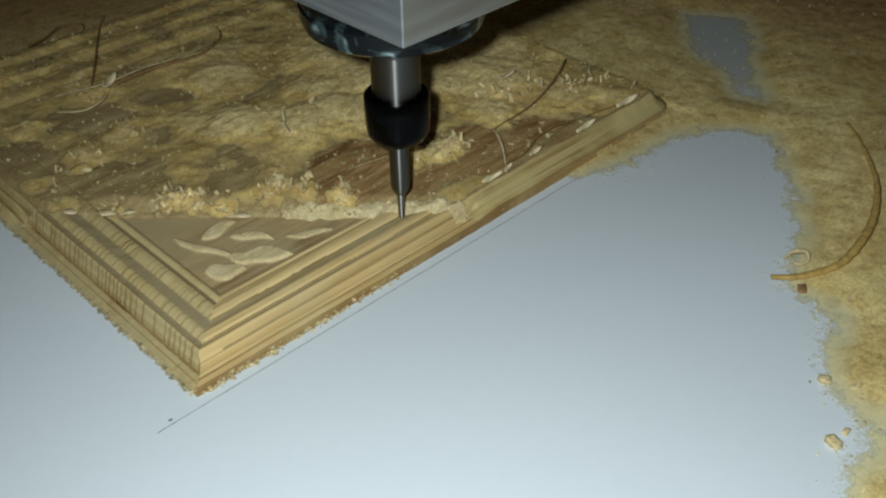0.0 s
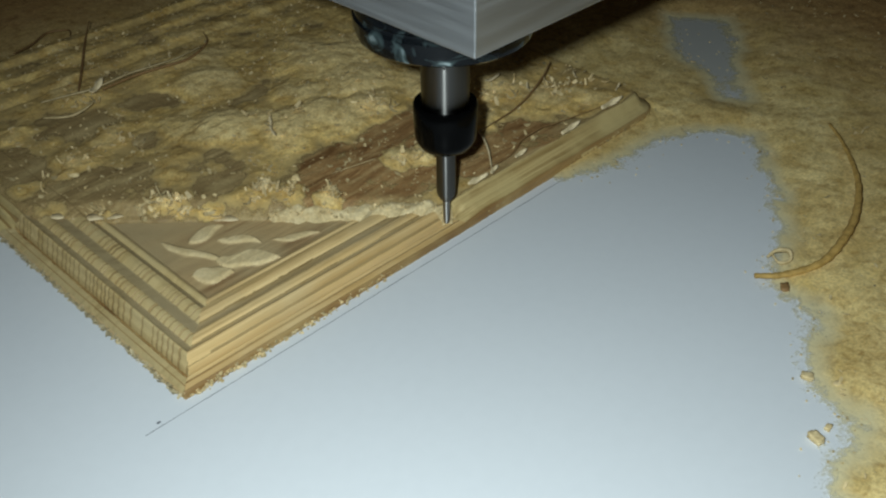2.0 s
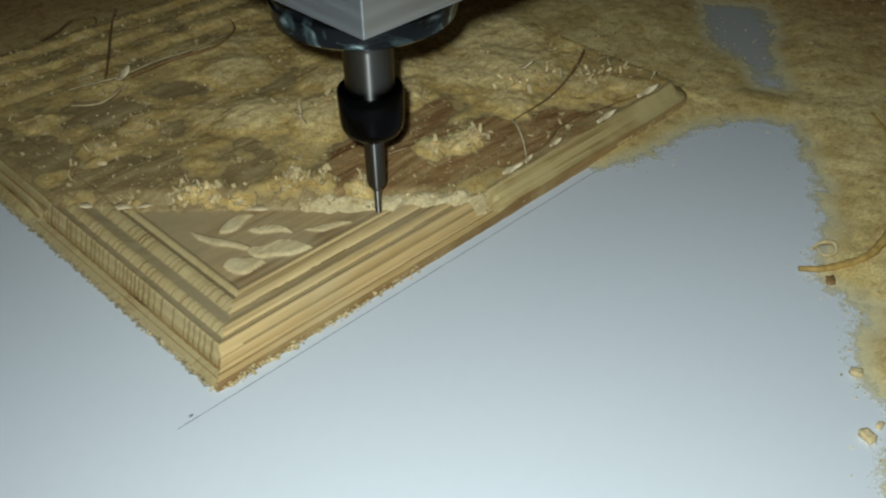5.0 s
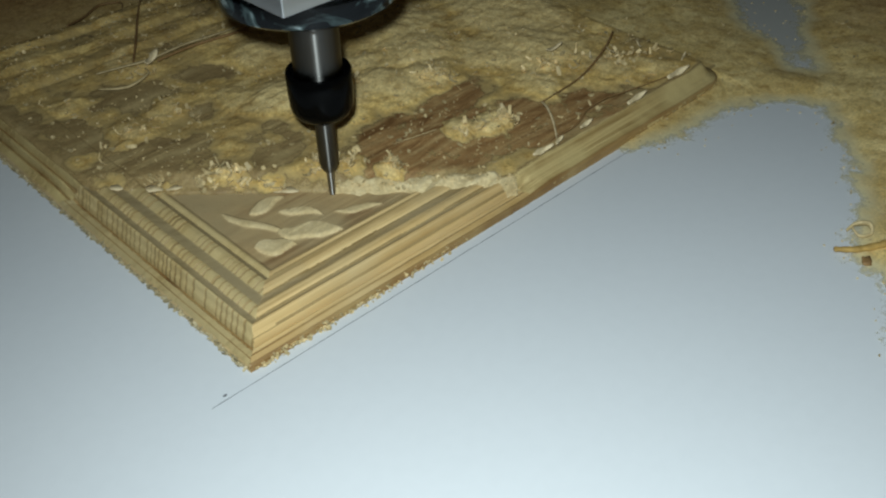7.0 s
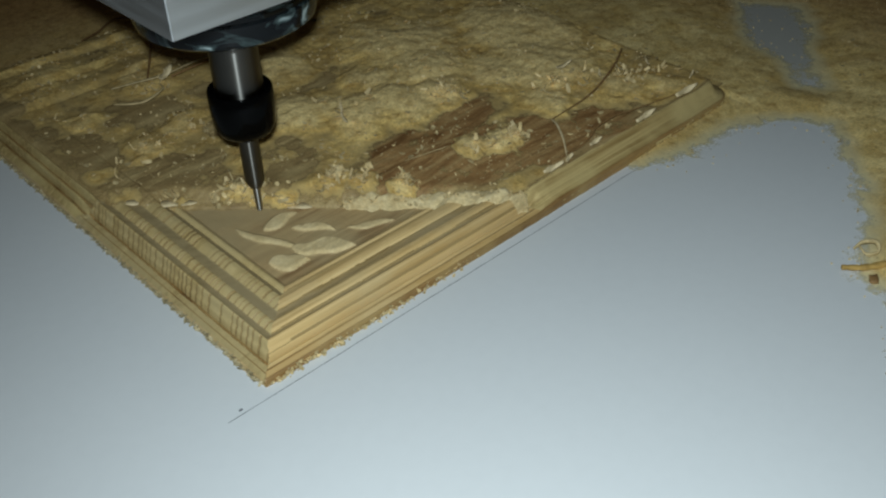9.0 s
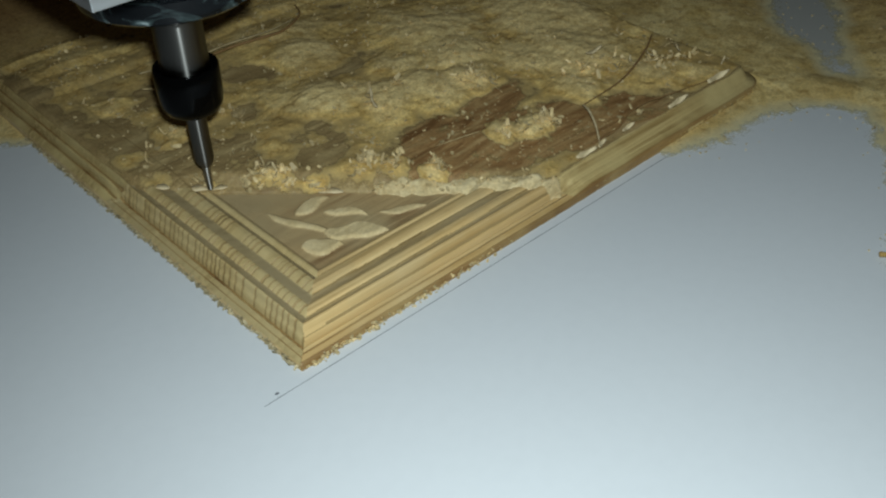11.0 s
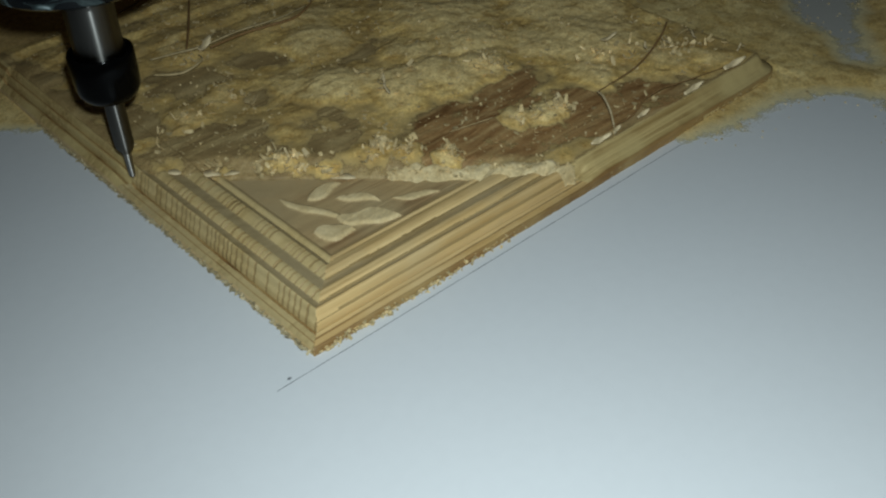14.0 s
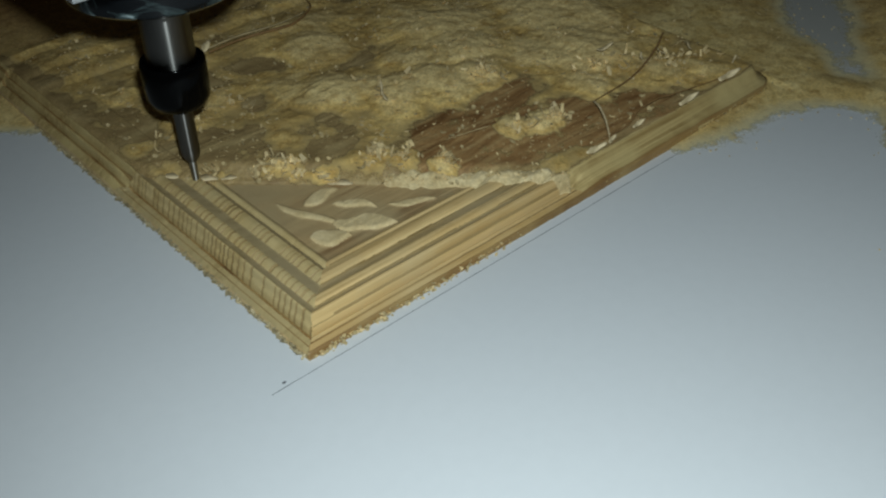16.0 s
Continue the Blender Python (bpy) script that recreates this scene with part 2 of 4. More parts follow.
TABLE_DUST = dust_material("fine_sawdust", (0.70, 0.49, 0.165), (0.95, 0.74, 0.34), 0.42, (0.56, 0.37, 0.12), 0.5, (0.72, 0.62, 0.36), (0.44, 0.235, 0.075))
CHIP = chip_material("pale_shavings", (0.72, 0.55, 0.28), 0.4)
CREAM = chip_material("cream_shavings", (0.80, 0.61, 0.31), 0.35)
PALE = chip_material("pale_fibre", (0.86, 0.68, 0.40), 0.06)
LEAF = dust_material("planed_leaf", (0.61, 0.455, 0.225), (0.76, 0.59, 0.325), 0.14)
FLUFF = dust_material("fluffed_shavings", (0.60, 0.45, 0.22), (0.82, 0.66, 0.38), 0.25)
BANDED = chip_material("ribbed_shaving", (0.58, 0.36, 0.10), 0.1)
GREY_CHIP = chip_material("grey_fibres", (0.50, 0.41, 0.24), 0.4)
CURL = chip_material("brown_fibre", (0.34, 0.19, 0.07), 0.2)
WHITE = table_material()
ALU = metal_material("brushed_aluminium", (0.55, 0.56, 0.565), 0.48, (25, 25, 700), 1.0, 0.02)
STEEL = metal_material("ground_steel", (0.17, 0.163, 0.15), 0.36, (900, 900, 60), 1.0, 0.012)
BLACK = metal_material("black_oxide", (0.0015, 0.0015, 0.0015), 0.13, (400, 400, 400), 0.0)
BLACK.node_tree.nodes["Principled BSDF"].inputs["Specular IOR Level"].default_value = 0.06
DARK = cap_material()
CARBIDE = metal_material("carbide", (0.48, 0.47, 0.44), 0.42, (900, 900, 200))
for lathe in (STEEL, CARBIDE):
    turned_finish(lathe)
GRAPHITE = plain("graphite", (0.21, 0.215, 0.23), 0.6)


# ---------------------------------------------------------------- helpers
def mesh_of(name, bm, mat, smooth=True):
    me = bpy.data.meshes.new(name)
    bm.normal_update()
    bm.to_mesh(me)
    bm.free()
    me.materials.append(mat)
    if smooth:
        me.polygons.foreach_set("use_smooth", [True] * len(me.polygons))
    return me


def part(name, bm, mat, parent, label="", smooth=True):
    ob = new(name, mesh_of(name, bm, mat, smooth))
    ob.parent = parent
    return tagged(ob, label)


def thing(name, bm, mat, label, category, group="", kind="", smooth=True):
    return tagged(new(name, mesh_of(name, bm, mat, smooth)), label, category, group, kind)


def box_bm(x0, x1, y0, y1, z0, z1, bevel=0.0, segments=2):
    bm = bmesh.new()
    bmesh.ops.create_cube(bm, size=1, matrix=Matrix.LocRotScale(
        ((x0 + x1) / 2, (y0 + y1) / 2, (z0 + z1) / 2), None, (x1 - x0, y1 - y0, z1 - z0)))
    if bevel:
        bmesh.ops.bevel(bm, geom=bm.edges[:], offset=bevel, segments=segments, affect="EDGES", profile=0.5)
    return bm


def turned(profile, steps=64, bm=None):
    """A solid of revolution about z from (radius, height) pairs."""
    bm = bm or bmesh.new()
    rings = []
    for r, z in profile:
        rings.append([bm.verts.new((r * math.cos(2 * math.pi * i / steps), r * math.sin(2 * math.pi * i / steps), z)) for i in range(steps)])
    for a, b in zip(rings, rings[1:]):
        for i in range(steps):
            j = (i + 1) % steps
            bm.faces.new((a[i], a[j], b[j], b[i]))
    bm.faces.new(list(reversed(rings[0])))
    bm.faces.new(rings[-1])
    bmesh.ops.recalc_face_normals(bm, faces=bm.faces[:])
    return bm


def sharp(ob, degrees=35):
    me = ob.data
    bm = bmesh.new()
    bm.from_mesh(me)
    for e in bm.edges:
        e.smooth = len(e.link_faces) == 2 and e.calc_face_angle(0) < radians(degrees)
    bm.to_mesh(me)
    bm.free()


def lattice(nx, ny, seed):
    return np.random.RandomState(seed).rand(nx, ny)


def value_noise(x, y, scale, seed):
    """Smooth noise from 0 to 1 on arrays of places; scale: cells a metre."""
    g = lattice(257, 257, seed)
    u, v = x * scale + 57.3, y * scale + 41.7
    i, j = np.floor(u).astype(int), np.floor(v).astype(int)
    fu, fv = u - i, v - j
    fu, fv = fu * fu * (3 - 2 * fu), fv * fv * (3 - 2 * fv)
    i, j, k, l = i % 257, j % 257, (i + 1) % 257, (j + 1) % 257
    return (g[i, j] * (1 - fu) + g[k, j] * fu) * (1 - fv) + (g[i, l] * (1 - fu) + g[k, l] * fu) * fv


def fbm(x, y, scale, seed, octaves=4, gain=0.5):
    total, amp, norm = 0.0, 1.0, 0.0
    for o in range(octaves):
        total = total + amp * value_noise(x, y, scale * 2 ** o, seed + o)
        norm, amp = norm + amp, amp * gain
    return total / norm


def step(a, b, v):
    t = np.clip((v - a) / (b - a), 0, 1)
    return t * t * (3 - 2 * t)


# ---------------------------------------------------------------- shape of the carving
PROFILE_D = np.array([0, 0.5, 1.6, 3.8, 4.1, 4.4, 5.0, 5.4, 5.9, 6.3, 6.8, 7.0, 9.0, 9.3, 10.6, 11.2, 12.4, 12.6, 15.8, 16.3, 18.0, 18.7, 20.2, 20.4, 22.4, 22.8, 23.7, 24.3, 25.6, 400]) * MM
PROFILE_Z = np.array([0.7, 1.1, 1.9, 2.2, 1.5, 1.6, 4.7, 4.9, 7.5, 8.0, 8.0, 7.5, 6.6, 6.6, 7.5, 7.7, 7.6, 7.2, 6.2, 6.2, 7.1, 7.3, 7.2, 6.6, 5.0, 5.0, 5.6, 5.6, 4.7, 4.7]) * MM
# bands of the border: name, from, to, whether dust and shade darken its colour, label
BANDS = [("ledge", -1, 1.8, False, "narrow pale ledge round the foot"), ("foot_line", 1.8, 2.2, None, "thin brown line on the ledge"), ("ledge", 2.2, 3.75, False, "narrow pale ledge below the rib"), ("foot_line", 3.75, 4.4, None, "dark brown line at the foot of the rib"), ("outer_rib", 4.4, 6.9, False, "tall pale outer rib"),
         ("groove", 6.9, 9.25, True, "groove darkened with dust and painted shade"), ("rib", 9.25, 12.5, False, "pale middle rib"), ("groove", 12.5, 16.25, True, "groove darkened with dust and painted shade"),
         ("rib", 16.25, 20.3, False, "pale inner rib"), ("groove", 20.3, 22.6, True, "groove darkened with dust and painted shade"), ("bead", 22.6, 24.6, False, "thin pale bead"),
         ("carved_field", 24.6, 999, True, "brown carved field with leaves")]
ROUGH_D = np.array([0, 0.8, 1.8, 3.5, 5.0, 6.0, 9.0, 400]) * MM
ROUGH_Z = np.array([3.2, 3.6, 4.0, 5.2, 7.3, 8.5, 8.7, 9.0]) * MM
SIDE_D = np.array([0, 0.8, 2.6, 2.9, 3.4, 4.6, 5.0, 5.6, 6.8, 7.4, 9.0, 20]) * MM
SIDE_Z = np.array([1.8, 2.6, 4.0, 2.8, 2.8, 6.8, 5.6, 5.6, 8.6, 7.8, 9.0, 9.0]) * MM
# stepped ridges towards the far end of the board
BAND_Y = np.array([0, 140, 160, 171, 175, 177, 186, 190, 192, 203, 207, 212, 222]) * MM
BAND_Z = np.array([0, 0, -0.6, -1.2, 0.8, 0.7, -1.0, 1.0, 0.8, -1.2, 1.4, 0.4, -3.0]) * MM
# carved leaves: foot x, y, tip x, y, half width, bow to one side, height, in millimetres
LEAVES = [(30.5, 59.5, 41.0, 35.0, 2.5, 1.3, 1.2), (37.0, 38.5, 53.0, 26.0, 5.2, 0.4, 1.8), (43.0, 47.0, 53.5, 35.5, 2.6, -1.2, 1.5),
          (36.5, 51.5, 50.5, 53.0, 3.6, -0.8, 1.5), (28.0, 37.5, 38.0, 29.5, 5.0, 0.3, 1.6), (55.5, 35.0, 70.0, 27.5, 2.5, 0.6, 1.1)]


def leaf_height(x, y, leaves=None):
    z = np.zeros_like(x)
    for ax, ay, bx, by, half, bow, h in leaves or LEAVES:
        long = math.hypot(bx - ax, by - ay)
        c, s = (bx - ax) / long, (by - ay) / long
        u = ((x / MM - ax) * c + (y / MM - ay) * s) / long
        v = -(x / MM - ax) * s + (y / MM - ay) * c
        q = np.clip(u, 0, 1)
        v = v + bow * 4 * q * (1 - q) + 0.5 * np.sin(9 * u + ax)
        wide = half * (1 - (1 - q) ** 4) ** 0.7 * (1 - q ** 3.2) * (0.8 + 0.5 * value_noise(x, y, 260, 23))
        inside = np.where((u > 0) & (u < 1), wide - np.abs(v), -1)
        z = np.maximum(z, 0.7 * h * MM * step(0.0, 1.6, inside) * np.clip(0.75 + 0.16 * v / half + 0.3 * q, 0.3, 1.3))
    return z


def edge_distance(x, y):
    far = 0.009
    dx, dy = np.maximum(0, far - (PANEL_X - x)), np.maximum(0, far - y)
    corner = far - np.hypot(dx, dy)
    d = np.minimum(np.minimum(x, y), np.minimum(PANEL_X - x, PANEL_Y - y))
    return np.where((PANEL_X - x < far) & (y < far), np.minimum(d, corner), d)


def slots(run):
    """1 in the torn crosscut slots along the border across the grain, else nearly 0."""
    cell = run / (2.7 * MM) + 1.5 * value_noise(run, 0 * run, 150, 11)
    k = np.floor(cell).astype(int) % 400
    at = cell - np.floor(cell)
    wide = 0.09 + 0.13 * lattice(400, 3, 6)[k, 1]
    return np.where((at < wide) & (lattice(400, 3, 5)[k, 0] > 0.08), 1.0, 0.35 * (lattice(400, 3, 7)[k, 2] - 0.5))


def rib_shift(d):
    """Sets the cuts of the three ribs apart from each other."""
    return np.where(d > 14 * MM, 0.31, np.where(d > 8 * MM, 0.17, 0.0))


def rib_band(d):
    up = lambda a, b: step(a * MM, b * MM, d)
    return up(4.3, 4.7) * (1 - up(6.2, 6.9)) + up(9.1, 9.5) * (1 - up(12.2, 12.8)) + up(16.2, 16.6) * (1 - up(19.8, 20.6))


def panel_height(x, y):
    d = edge_distance(x, y)
    across = x < y                                   # the border that crosses the grain
    run = np.where(across, y, x)
    done = np.interp(d, PROFILE_D, PROFILE_Z)
    done = done + np.where(across, 0, 1.3 * MM * (1 - step(3 * MM, 5 * MM, d)))
    ribs = rib_band(d)
    notch = slots(run + rib_shift(d))
    done = done - np.where(across, 0.3 * MM * notch * ribs, 0)
    # fine ploughed lines along the grain
    lines = value_noise(np.minimum(x, y), 0 * x + 0.01 * run, 1500, 21) - 0.5
    done = done + np.where(across, 0.0, 0.25 * MM * lines) * step(1 * MM, 4 * MM, d)
    done = done + leaf_height(x, y) * step(24 * MM, 27 * MM, d)
    done = done + 0.25 * MM * (fbm(x, y, 240, 31) - 0.5)
    rough = np.interp(d + 1.2 * MM * (fbm(x, y, 120, 41) - 0.5) * step(4 * MM, 8 * MM, d), ROUGH_D, ROUGH_Z)
    terrace = fbm(x, y, 28, 51, 3)
    d2 = np.where(across & (PANEL_Y - y > 0.02), d, 400 * MM)
    rough = np.where(d2 < 0.02, np.interp(d2, SIDE_D, SIDE_Z), rough)
    bands = np.interp(y, BAND_Y, BAND_Z)
    rough = rough + 0.6 * bands * step(4 * MM, 12 * MM, x)
    rough = rough + step(7 * MM, 14 * MM, d) * (2.2 * MM * (terrace - 0.5) + 0.22 * MM * (value_noise(x * 0.06, y, 600, 61) - 0.5)) + 0.14 * MM * (value_noise(x * 0.04, y, 1300, 63) - 0.5) + 0.4 * MM * (fbm(x, y, 260, 65, 3) - 0.5)
    ragged = LINE + 1.6 * MM + 5.0 * MM * (fbm(x, y, 130, 71, 4, 0.65) - 0.42)
    w = step(ragged - 1.5 * MM, ragged + 10 * MM, x + y) * 0.9 + 0.1 * step(ragged - 0.3 * MM, ragged + 0.5 * MM, x + y)
    return done * (1 - w) + rough * w


# patches on the board, in millimetres: centre x, y, half length, half width, turn in degrees
BROWN = [(122, 26, 50, 17, -14), (108, 52, 34, 11, 4), (88, 42, 16, 18, -30)]
SWEPT = BROWN + [(30, 93, 20, 17, -40), (60, 71, 19, 9, 52), (117, 113, 22, 4, 5), (46, 140, 15, 10, -20), (62, 110, 8, 6, 20), (19, 132, 24, 8, 95), (120, 186, 30, 3, 2), (9, 170, 45, 6, 90), (78, 134, 14, 6, -30), (40, 76, 7, 5, -40), (86, 24, 18, 9, -40)]


def blobs(x, y, patches):
    """About 1 within any of the patches, falling to 0 round them."""
    best = np.zeros_like(x)
    for cx, cy, a, b, turn in patches:
        c, s = math.cos(radians(turn)), math.sin(radians(turn))
        u, v = (x / MM - cx) * c + (y / MM - cy) * s, -(x / MM - cx) * s + (y / MM - cy) * c
        best = np.maximum(best, 1 - step(0.6, 1.35, np.sqrt((u / a) ** 2 + (v / b) ** 2)))
    return best


def sheet_mesh(name, xs, ys, zs, keep, mat, **fields):
    """A height field over xs by ys; only the cells in keep get faces. fields: values kept at its points."""
    nx, ny = len(xs), len(ys)
    gx, gy = np.meshgrid(xs, ys, indexing="ij")
    co = np.stack([gx, gy, zs], -1).reshape(-1, 3)
    idx = np.arange(nx * ny).reshape(nx, ny)
    quads = np.stack([idx[:-1, :-1], idx[1:, :-1], idx[1:, 1:], idx[:-1, 1:]], -1)[keep].reshape(-1, 4)
    used, inverse = np.unique(quads, return_inverse=True)
    quads = inverse.reshape(-1, 4)
    me = bpy.data.meshes.new(name)
    me.vertices.add(len(used))
    me.vertices.foreach_set("co", co[used].ravel())
    me.loops.add(quads.size)
    me.loops.foreach_set("vertex_index", quads.ravel())
    me.polygons.add(len(quads))
    me.polygons.foreach_set("loop_start", np.arange(0, quads.size, 4))
    me.polygons.foreach_set("use_smooth", np.ones(len(quads), bool))
    me.update(calc_edges=True)
    for key, values in fields.items():
        me.attributes.new(key, "FLOAT", "POINT").data.foreach_set("value", values.ravel()[used].astype(np.float32))
    me.materials.append(mat)
    return me


def carved_panel():
    root = tagged(new("carved_panel"), "pale pine board with stepped border, half carved and covered in sawdust", "wood panel")
    fine = np.arange(0, 0.030, 0.0003)
    xs = np.concatenate([fine, np.arange(0.030, 0.075, 0.00025), np.arange(0.075, 0.110, 0.0004), np.arange(0.110, PANEL_X + 1e-6, 0.0007)])
    ys = np.concatenate([np.arange(0, 0.110, 0.00022), np.arange(0.110, PANEL_Y + 1e-6, 0.0007)])
    gx, gy = np.meshgrid(xs, ys, indexing="ij")
    z = panel_height(gx, gy)
    d = edge_distance(gx, gy)
    z = np.where(d <= 0, 0.0, z)
    mx, my = (gx[:-1, :-1] + gx[1:, 1:]) / 2, (gy[:-1, :-1] + gy[1:, 1:]) / 2
    inside = edge_distance(mx, my) > -0.0004
    bare = (mx + my > LINE + 0.0008 + 0.007 * (fbm(mx, my, 130, 71, 4, 0.65) - 0.42)) & (edge_distance(mx, my) > np.where((mx < my) & (mx < 0.02), 0.0082, 0.0066) + 0.0012 * (fbm(mx, my, 150, 81) - 0.5))
    dm = edge_distance(mx, my) + 0.00012 * (fbm(mx, my, 700, 83) - 0.5)
    done = inside & ~bare & (mx + my < LINE + 0.003)
    bare = bare | (~done & (edge_distance(mx, my) > 0.0070))
    # furrows and foot lines take the darker brown of the side
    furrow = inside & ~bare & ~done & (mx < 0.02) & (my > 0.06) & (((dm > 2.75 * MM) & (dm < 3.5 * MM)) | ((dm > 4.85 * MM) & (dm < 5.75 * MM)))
    pieces = [("bare_field", inside & bare, ROUGH_WOOD, "rough cut wood, brown grain and greyish dusty patches"), ("rim", inside & ~bare & ~done & ~furrow, RIM, "rough pale rim not yet carved"),
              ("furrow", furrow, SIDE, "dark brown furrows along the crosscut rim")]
    cut_at = my + rib_shift(dm)
    cut = np.maximum(slots(cut_at), np.maximum(slots(cut_at + 0.0002), slots(cut_at - 0.0002)))
    taken = done & (mx < my) & (cut > 0.9) & (rib_band(dm) > 0.3)
    pieces.append(("torn_grain", taken, SLOT, "dark torn grain across the ribs"))
    for leaf in LEAVES:
        on = done & (leaf_height(mx, my, [leaf]) > 0.0002) & (dm > 0.0255) & ~taken
        taken = taken | on
        pieces.append(("leaf", on, LEAF, "smooth cream carved leaf"))
    # thin darker lines along the ribs and the groove edges
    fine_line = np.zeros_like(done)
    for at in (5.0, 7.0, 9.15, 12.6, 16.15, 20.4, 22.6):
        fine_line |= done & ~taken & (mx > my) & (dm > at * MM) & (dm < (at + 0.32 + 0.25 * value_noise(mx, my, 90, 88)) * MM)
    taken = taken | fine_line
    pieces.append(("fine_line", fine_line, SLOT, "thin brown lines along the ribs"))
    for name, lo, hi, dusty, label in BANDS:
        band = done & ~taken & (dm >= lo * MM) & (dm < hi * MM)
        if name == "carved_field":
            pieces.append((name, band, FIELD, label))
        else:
            # grooves get the darker colour that holds dust and shade, ribs the pale one
            pieces.append((name, band & (mx >= my), SIDE if dusty is None else DUSTY_SHADED_WOOD if dusty else WOOD, label + ", along the grain"))
            pieces.append((name, band & (mx < my), SIDE if dusty is None else END_DUSTY_SHADED if dusty else LEDGE if name == "ledge" else END_WOOD, label + ", across the grain"))
    brown = blobs(gx, gy, BROWN)
    for name, keep, mat, label in pieces:
        ob = new(name, sheet_mesh(name, xs, ys, z, keep, mat, bare=brown))
        ob.parent = root
        tagged(ob, label, kind="stuff" if name == "torn_grain" else "")
    # the upright sides; the one along the grain runs round the rounded end
    for along_grain in (True, False):
        bm = bmesh.new()
        if along_grain:
            straight, r = np.arange(0, PANEL_X - 0.009, 0.0005), 0.009
            turn = np.linspace(0, math.pi / 2, 24)
            px = np.concatenate([straight, PANEL_X - r + r * np.sin(turn)])
            py = np.concatenate([0 * straight, r - r * np.cos(turn)])
            nx, ny = np.concatenate([0 * straight, np.sin(turn)]), np.concatenate([0 * straight - 1, -np.cos(turn)])
        else:
            py = np.arange(0, PANEL_Y, 0.0005)
            px, nx, ny = 0 * py, 0 * py - 1, 0 * py
        off = 0.0012 * (fbm(px, py, 160, 91) - 0.45) + 0.0005 * (value_noise(px, py, 1500, 92) - 0.5)
        if along_grain:
            off = off * 0.45
        top = panel_height(px - nx * 0.0005, py - ny * 0.0005)
        rows = []
        for q, o in ((0.0, off + 0.0002), (0.5, off * 0.6 - 0.0001), (1.0, 0.0001 + 0 * off), (1.0, -0.0007 + 0 * off)):
            rows.append([bm.verts.new((a + c * e, b + d * e, z * q + (0.00002 if e < 0 and q == 1 else 0))) for a, b, c, d, e, z in zip(px, py, nx, ny, o, top)])
        for a, b in zip(rows, rows[1:]):
            for i in range(len(px) - 1):
                bm.faces.new((a[i], a[i + 1], b[i + 1], b[i]))
        bmesh.ops.recalc_face_normals(bm, faces=bm.faces[:])
        part("side", bm, SIDE if along_grain else DUSTY_SHADED_WOOD, root, "brown sawn side along the grain" if along_grain else "ragged crosscut side")
    return root


# ---------------------------------------------------------------- structure
def table():
    bm = box_bm(-0.36, 0.66, -0.32, 0.66, -0.022, 0.0, 0.0015)
    thing("table_top", bm, WHITE, "smooth white laminate machine table", "table", kind="structure", smooth=False)


# ---------------------------------------------------------------- sawdust
CLEAN = [(-60, 176), (-10, 172), (-1, 163), (25, 150), (25, 25), (152, 25), (153, -4), (172, -11), (194, -10), (214, -19), (223, -35), (213, -46), (201, -57), (180, -74), (168, -79), (150, -86),
         (145, -102), (123, -113), (118, -121), (112, -131), (88, -135), (70, -300), (-300, -300), (-300, 190)]
PATCH = [(294, 50), (311, 27), (284, 8), (257, -10), (245, -20), (240, -12), (256, 6), (258, 18), (268, 30)]


def inside_distance(x, y, polygon):
    """Signed distance in metres to a polygon given in millimetres; positive inside."""
    px = np.array(polygon, float) * MM
    best = np.full(x.shape, 1e9)
    odd = np.zeros(x.shape, bool)
    for (ax, ay), (bx, by) in zip(px, np.roll(px, -1, 0)):
        ex, ey = bx - ax, by - ay
        t = np.clip(((x - ax) * ex + (y - ay) * ey) / (ex * ex + ey * ey), 0, 1)
        best = np.minimum(best, np.hypot(x - ax - t * ex, y - ay - t * ey))
        cross = ((ay > y) != (by > y)) & (x < (bx - ax) * (y - ay) / (by - ay + 1e-12) + ax)
        odd ^= cross
    return np.where(odd, best, -best)


def table_dust():
    xs, ys = np.arange(-0.30, 0.62, 0.0013), np.arange(-0.24, 0.62, 0.0013)
    gx, gy = np.meshgrid(xs, ys, indexing="ij")
    away = -np.maximum(inside_distance(gx, gy, CLEAN), inside_distance(gx, gy, PATCH))
    away = away + 0.010 * (fbm(gx, gy, 90, 101, 5, 0.62) - 0.5)
    z = 0.0022 * step(-0.002, 0.018, away) * (0.75 + 0.45 * fbm(gx, gy, 130, 111, 4, 0.55)) + 0.0005 * (fbm(gx, gy, 330, 121, 3) - 0.5) * step(0, 0.008, away)
    before = np.where(gx < PANEL_X, np.maximum(-gx, -gy), 0.012)
    z = z * (0.45 + 0.55 * step(0.0, 0.012, before)) + 0.0003
    cover = step(-0.005, 0.010, away)
    keep = away[:-1, :-1] > -0.005
    mx, my = gx[:-1, :-1], gy[:-1, :-1]
    keep &= ~((mx > 0.004) & (my > 0.004) & (mx < PANEL_X - 0.008) & (my < PANEL_Y - 0.004))
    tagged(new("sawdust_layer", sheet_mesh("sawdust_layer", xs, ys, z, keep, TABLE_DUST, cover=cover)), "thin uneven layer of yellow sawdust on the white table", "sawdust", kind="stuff")


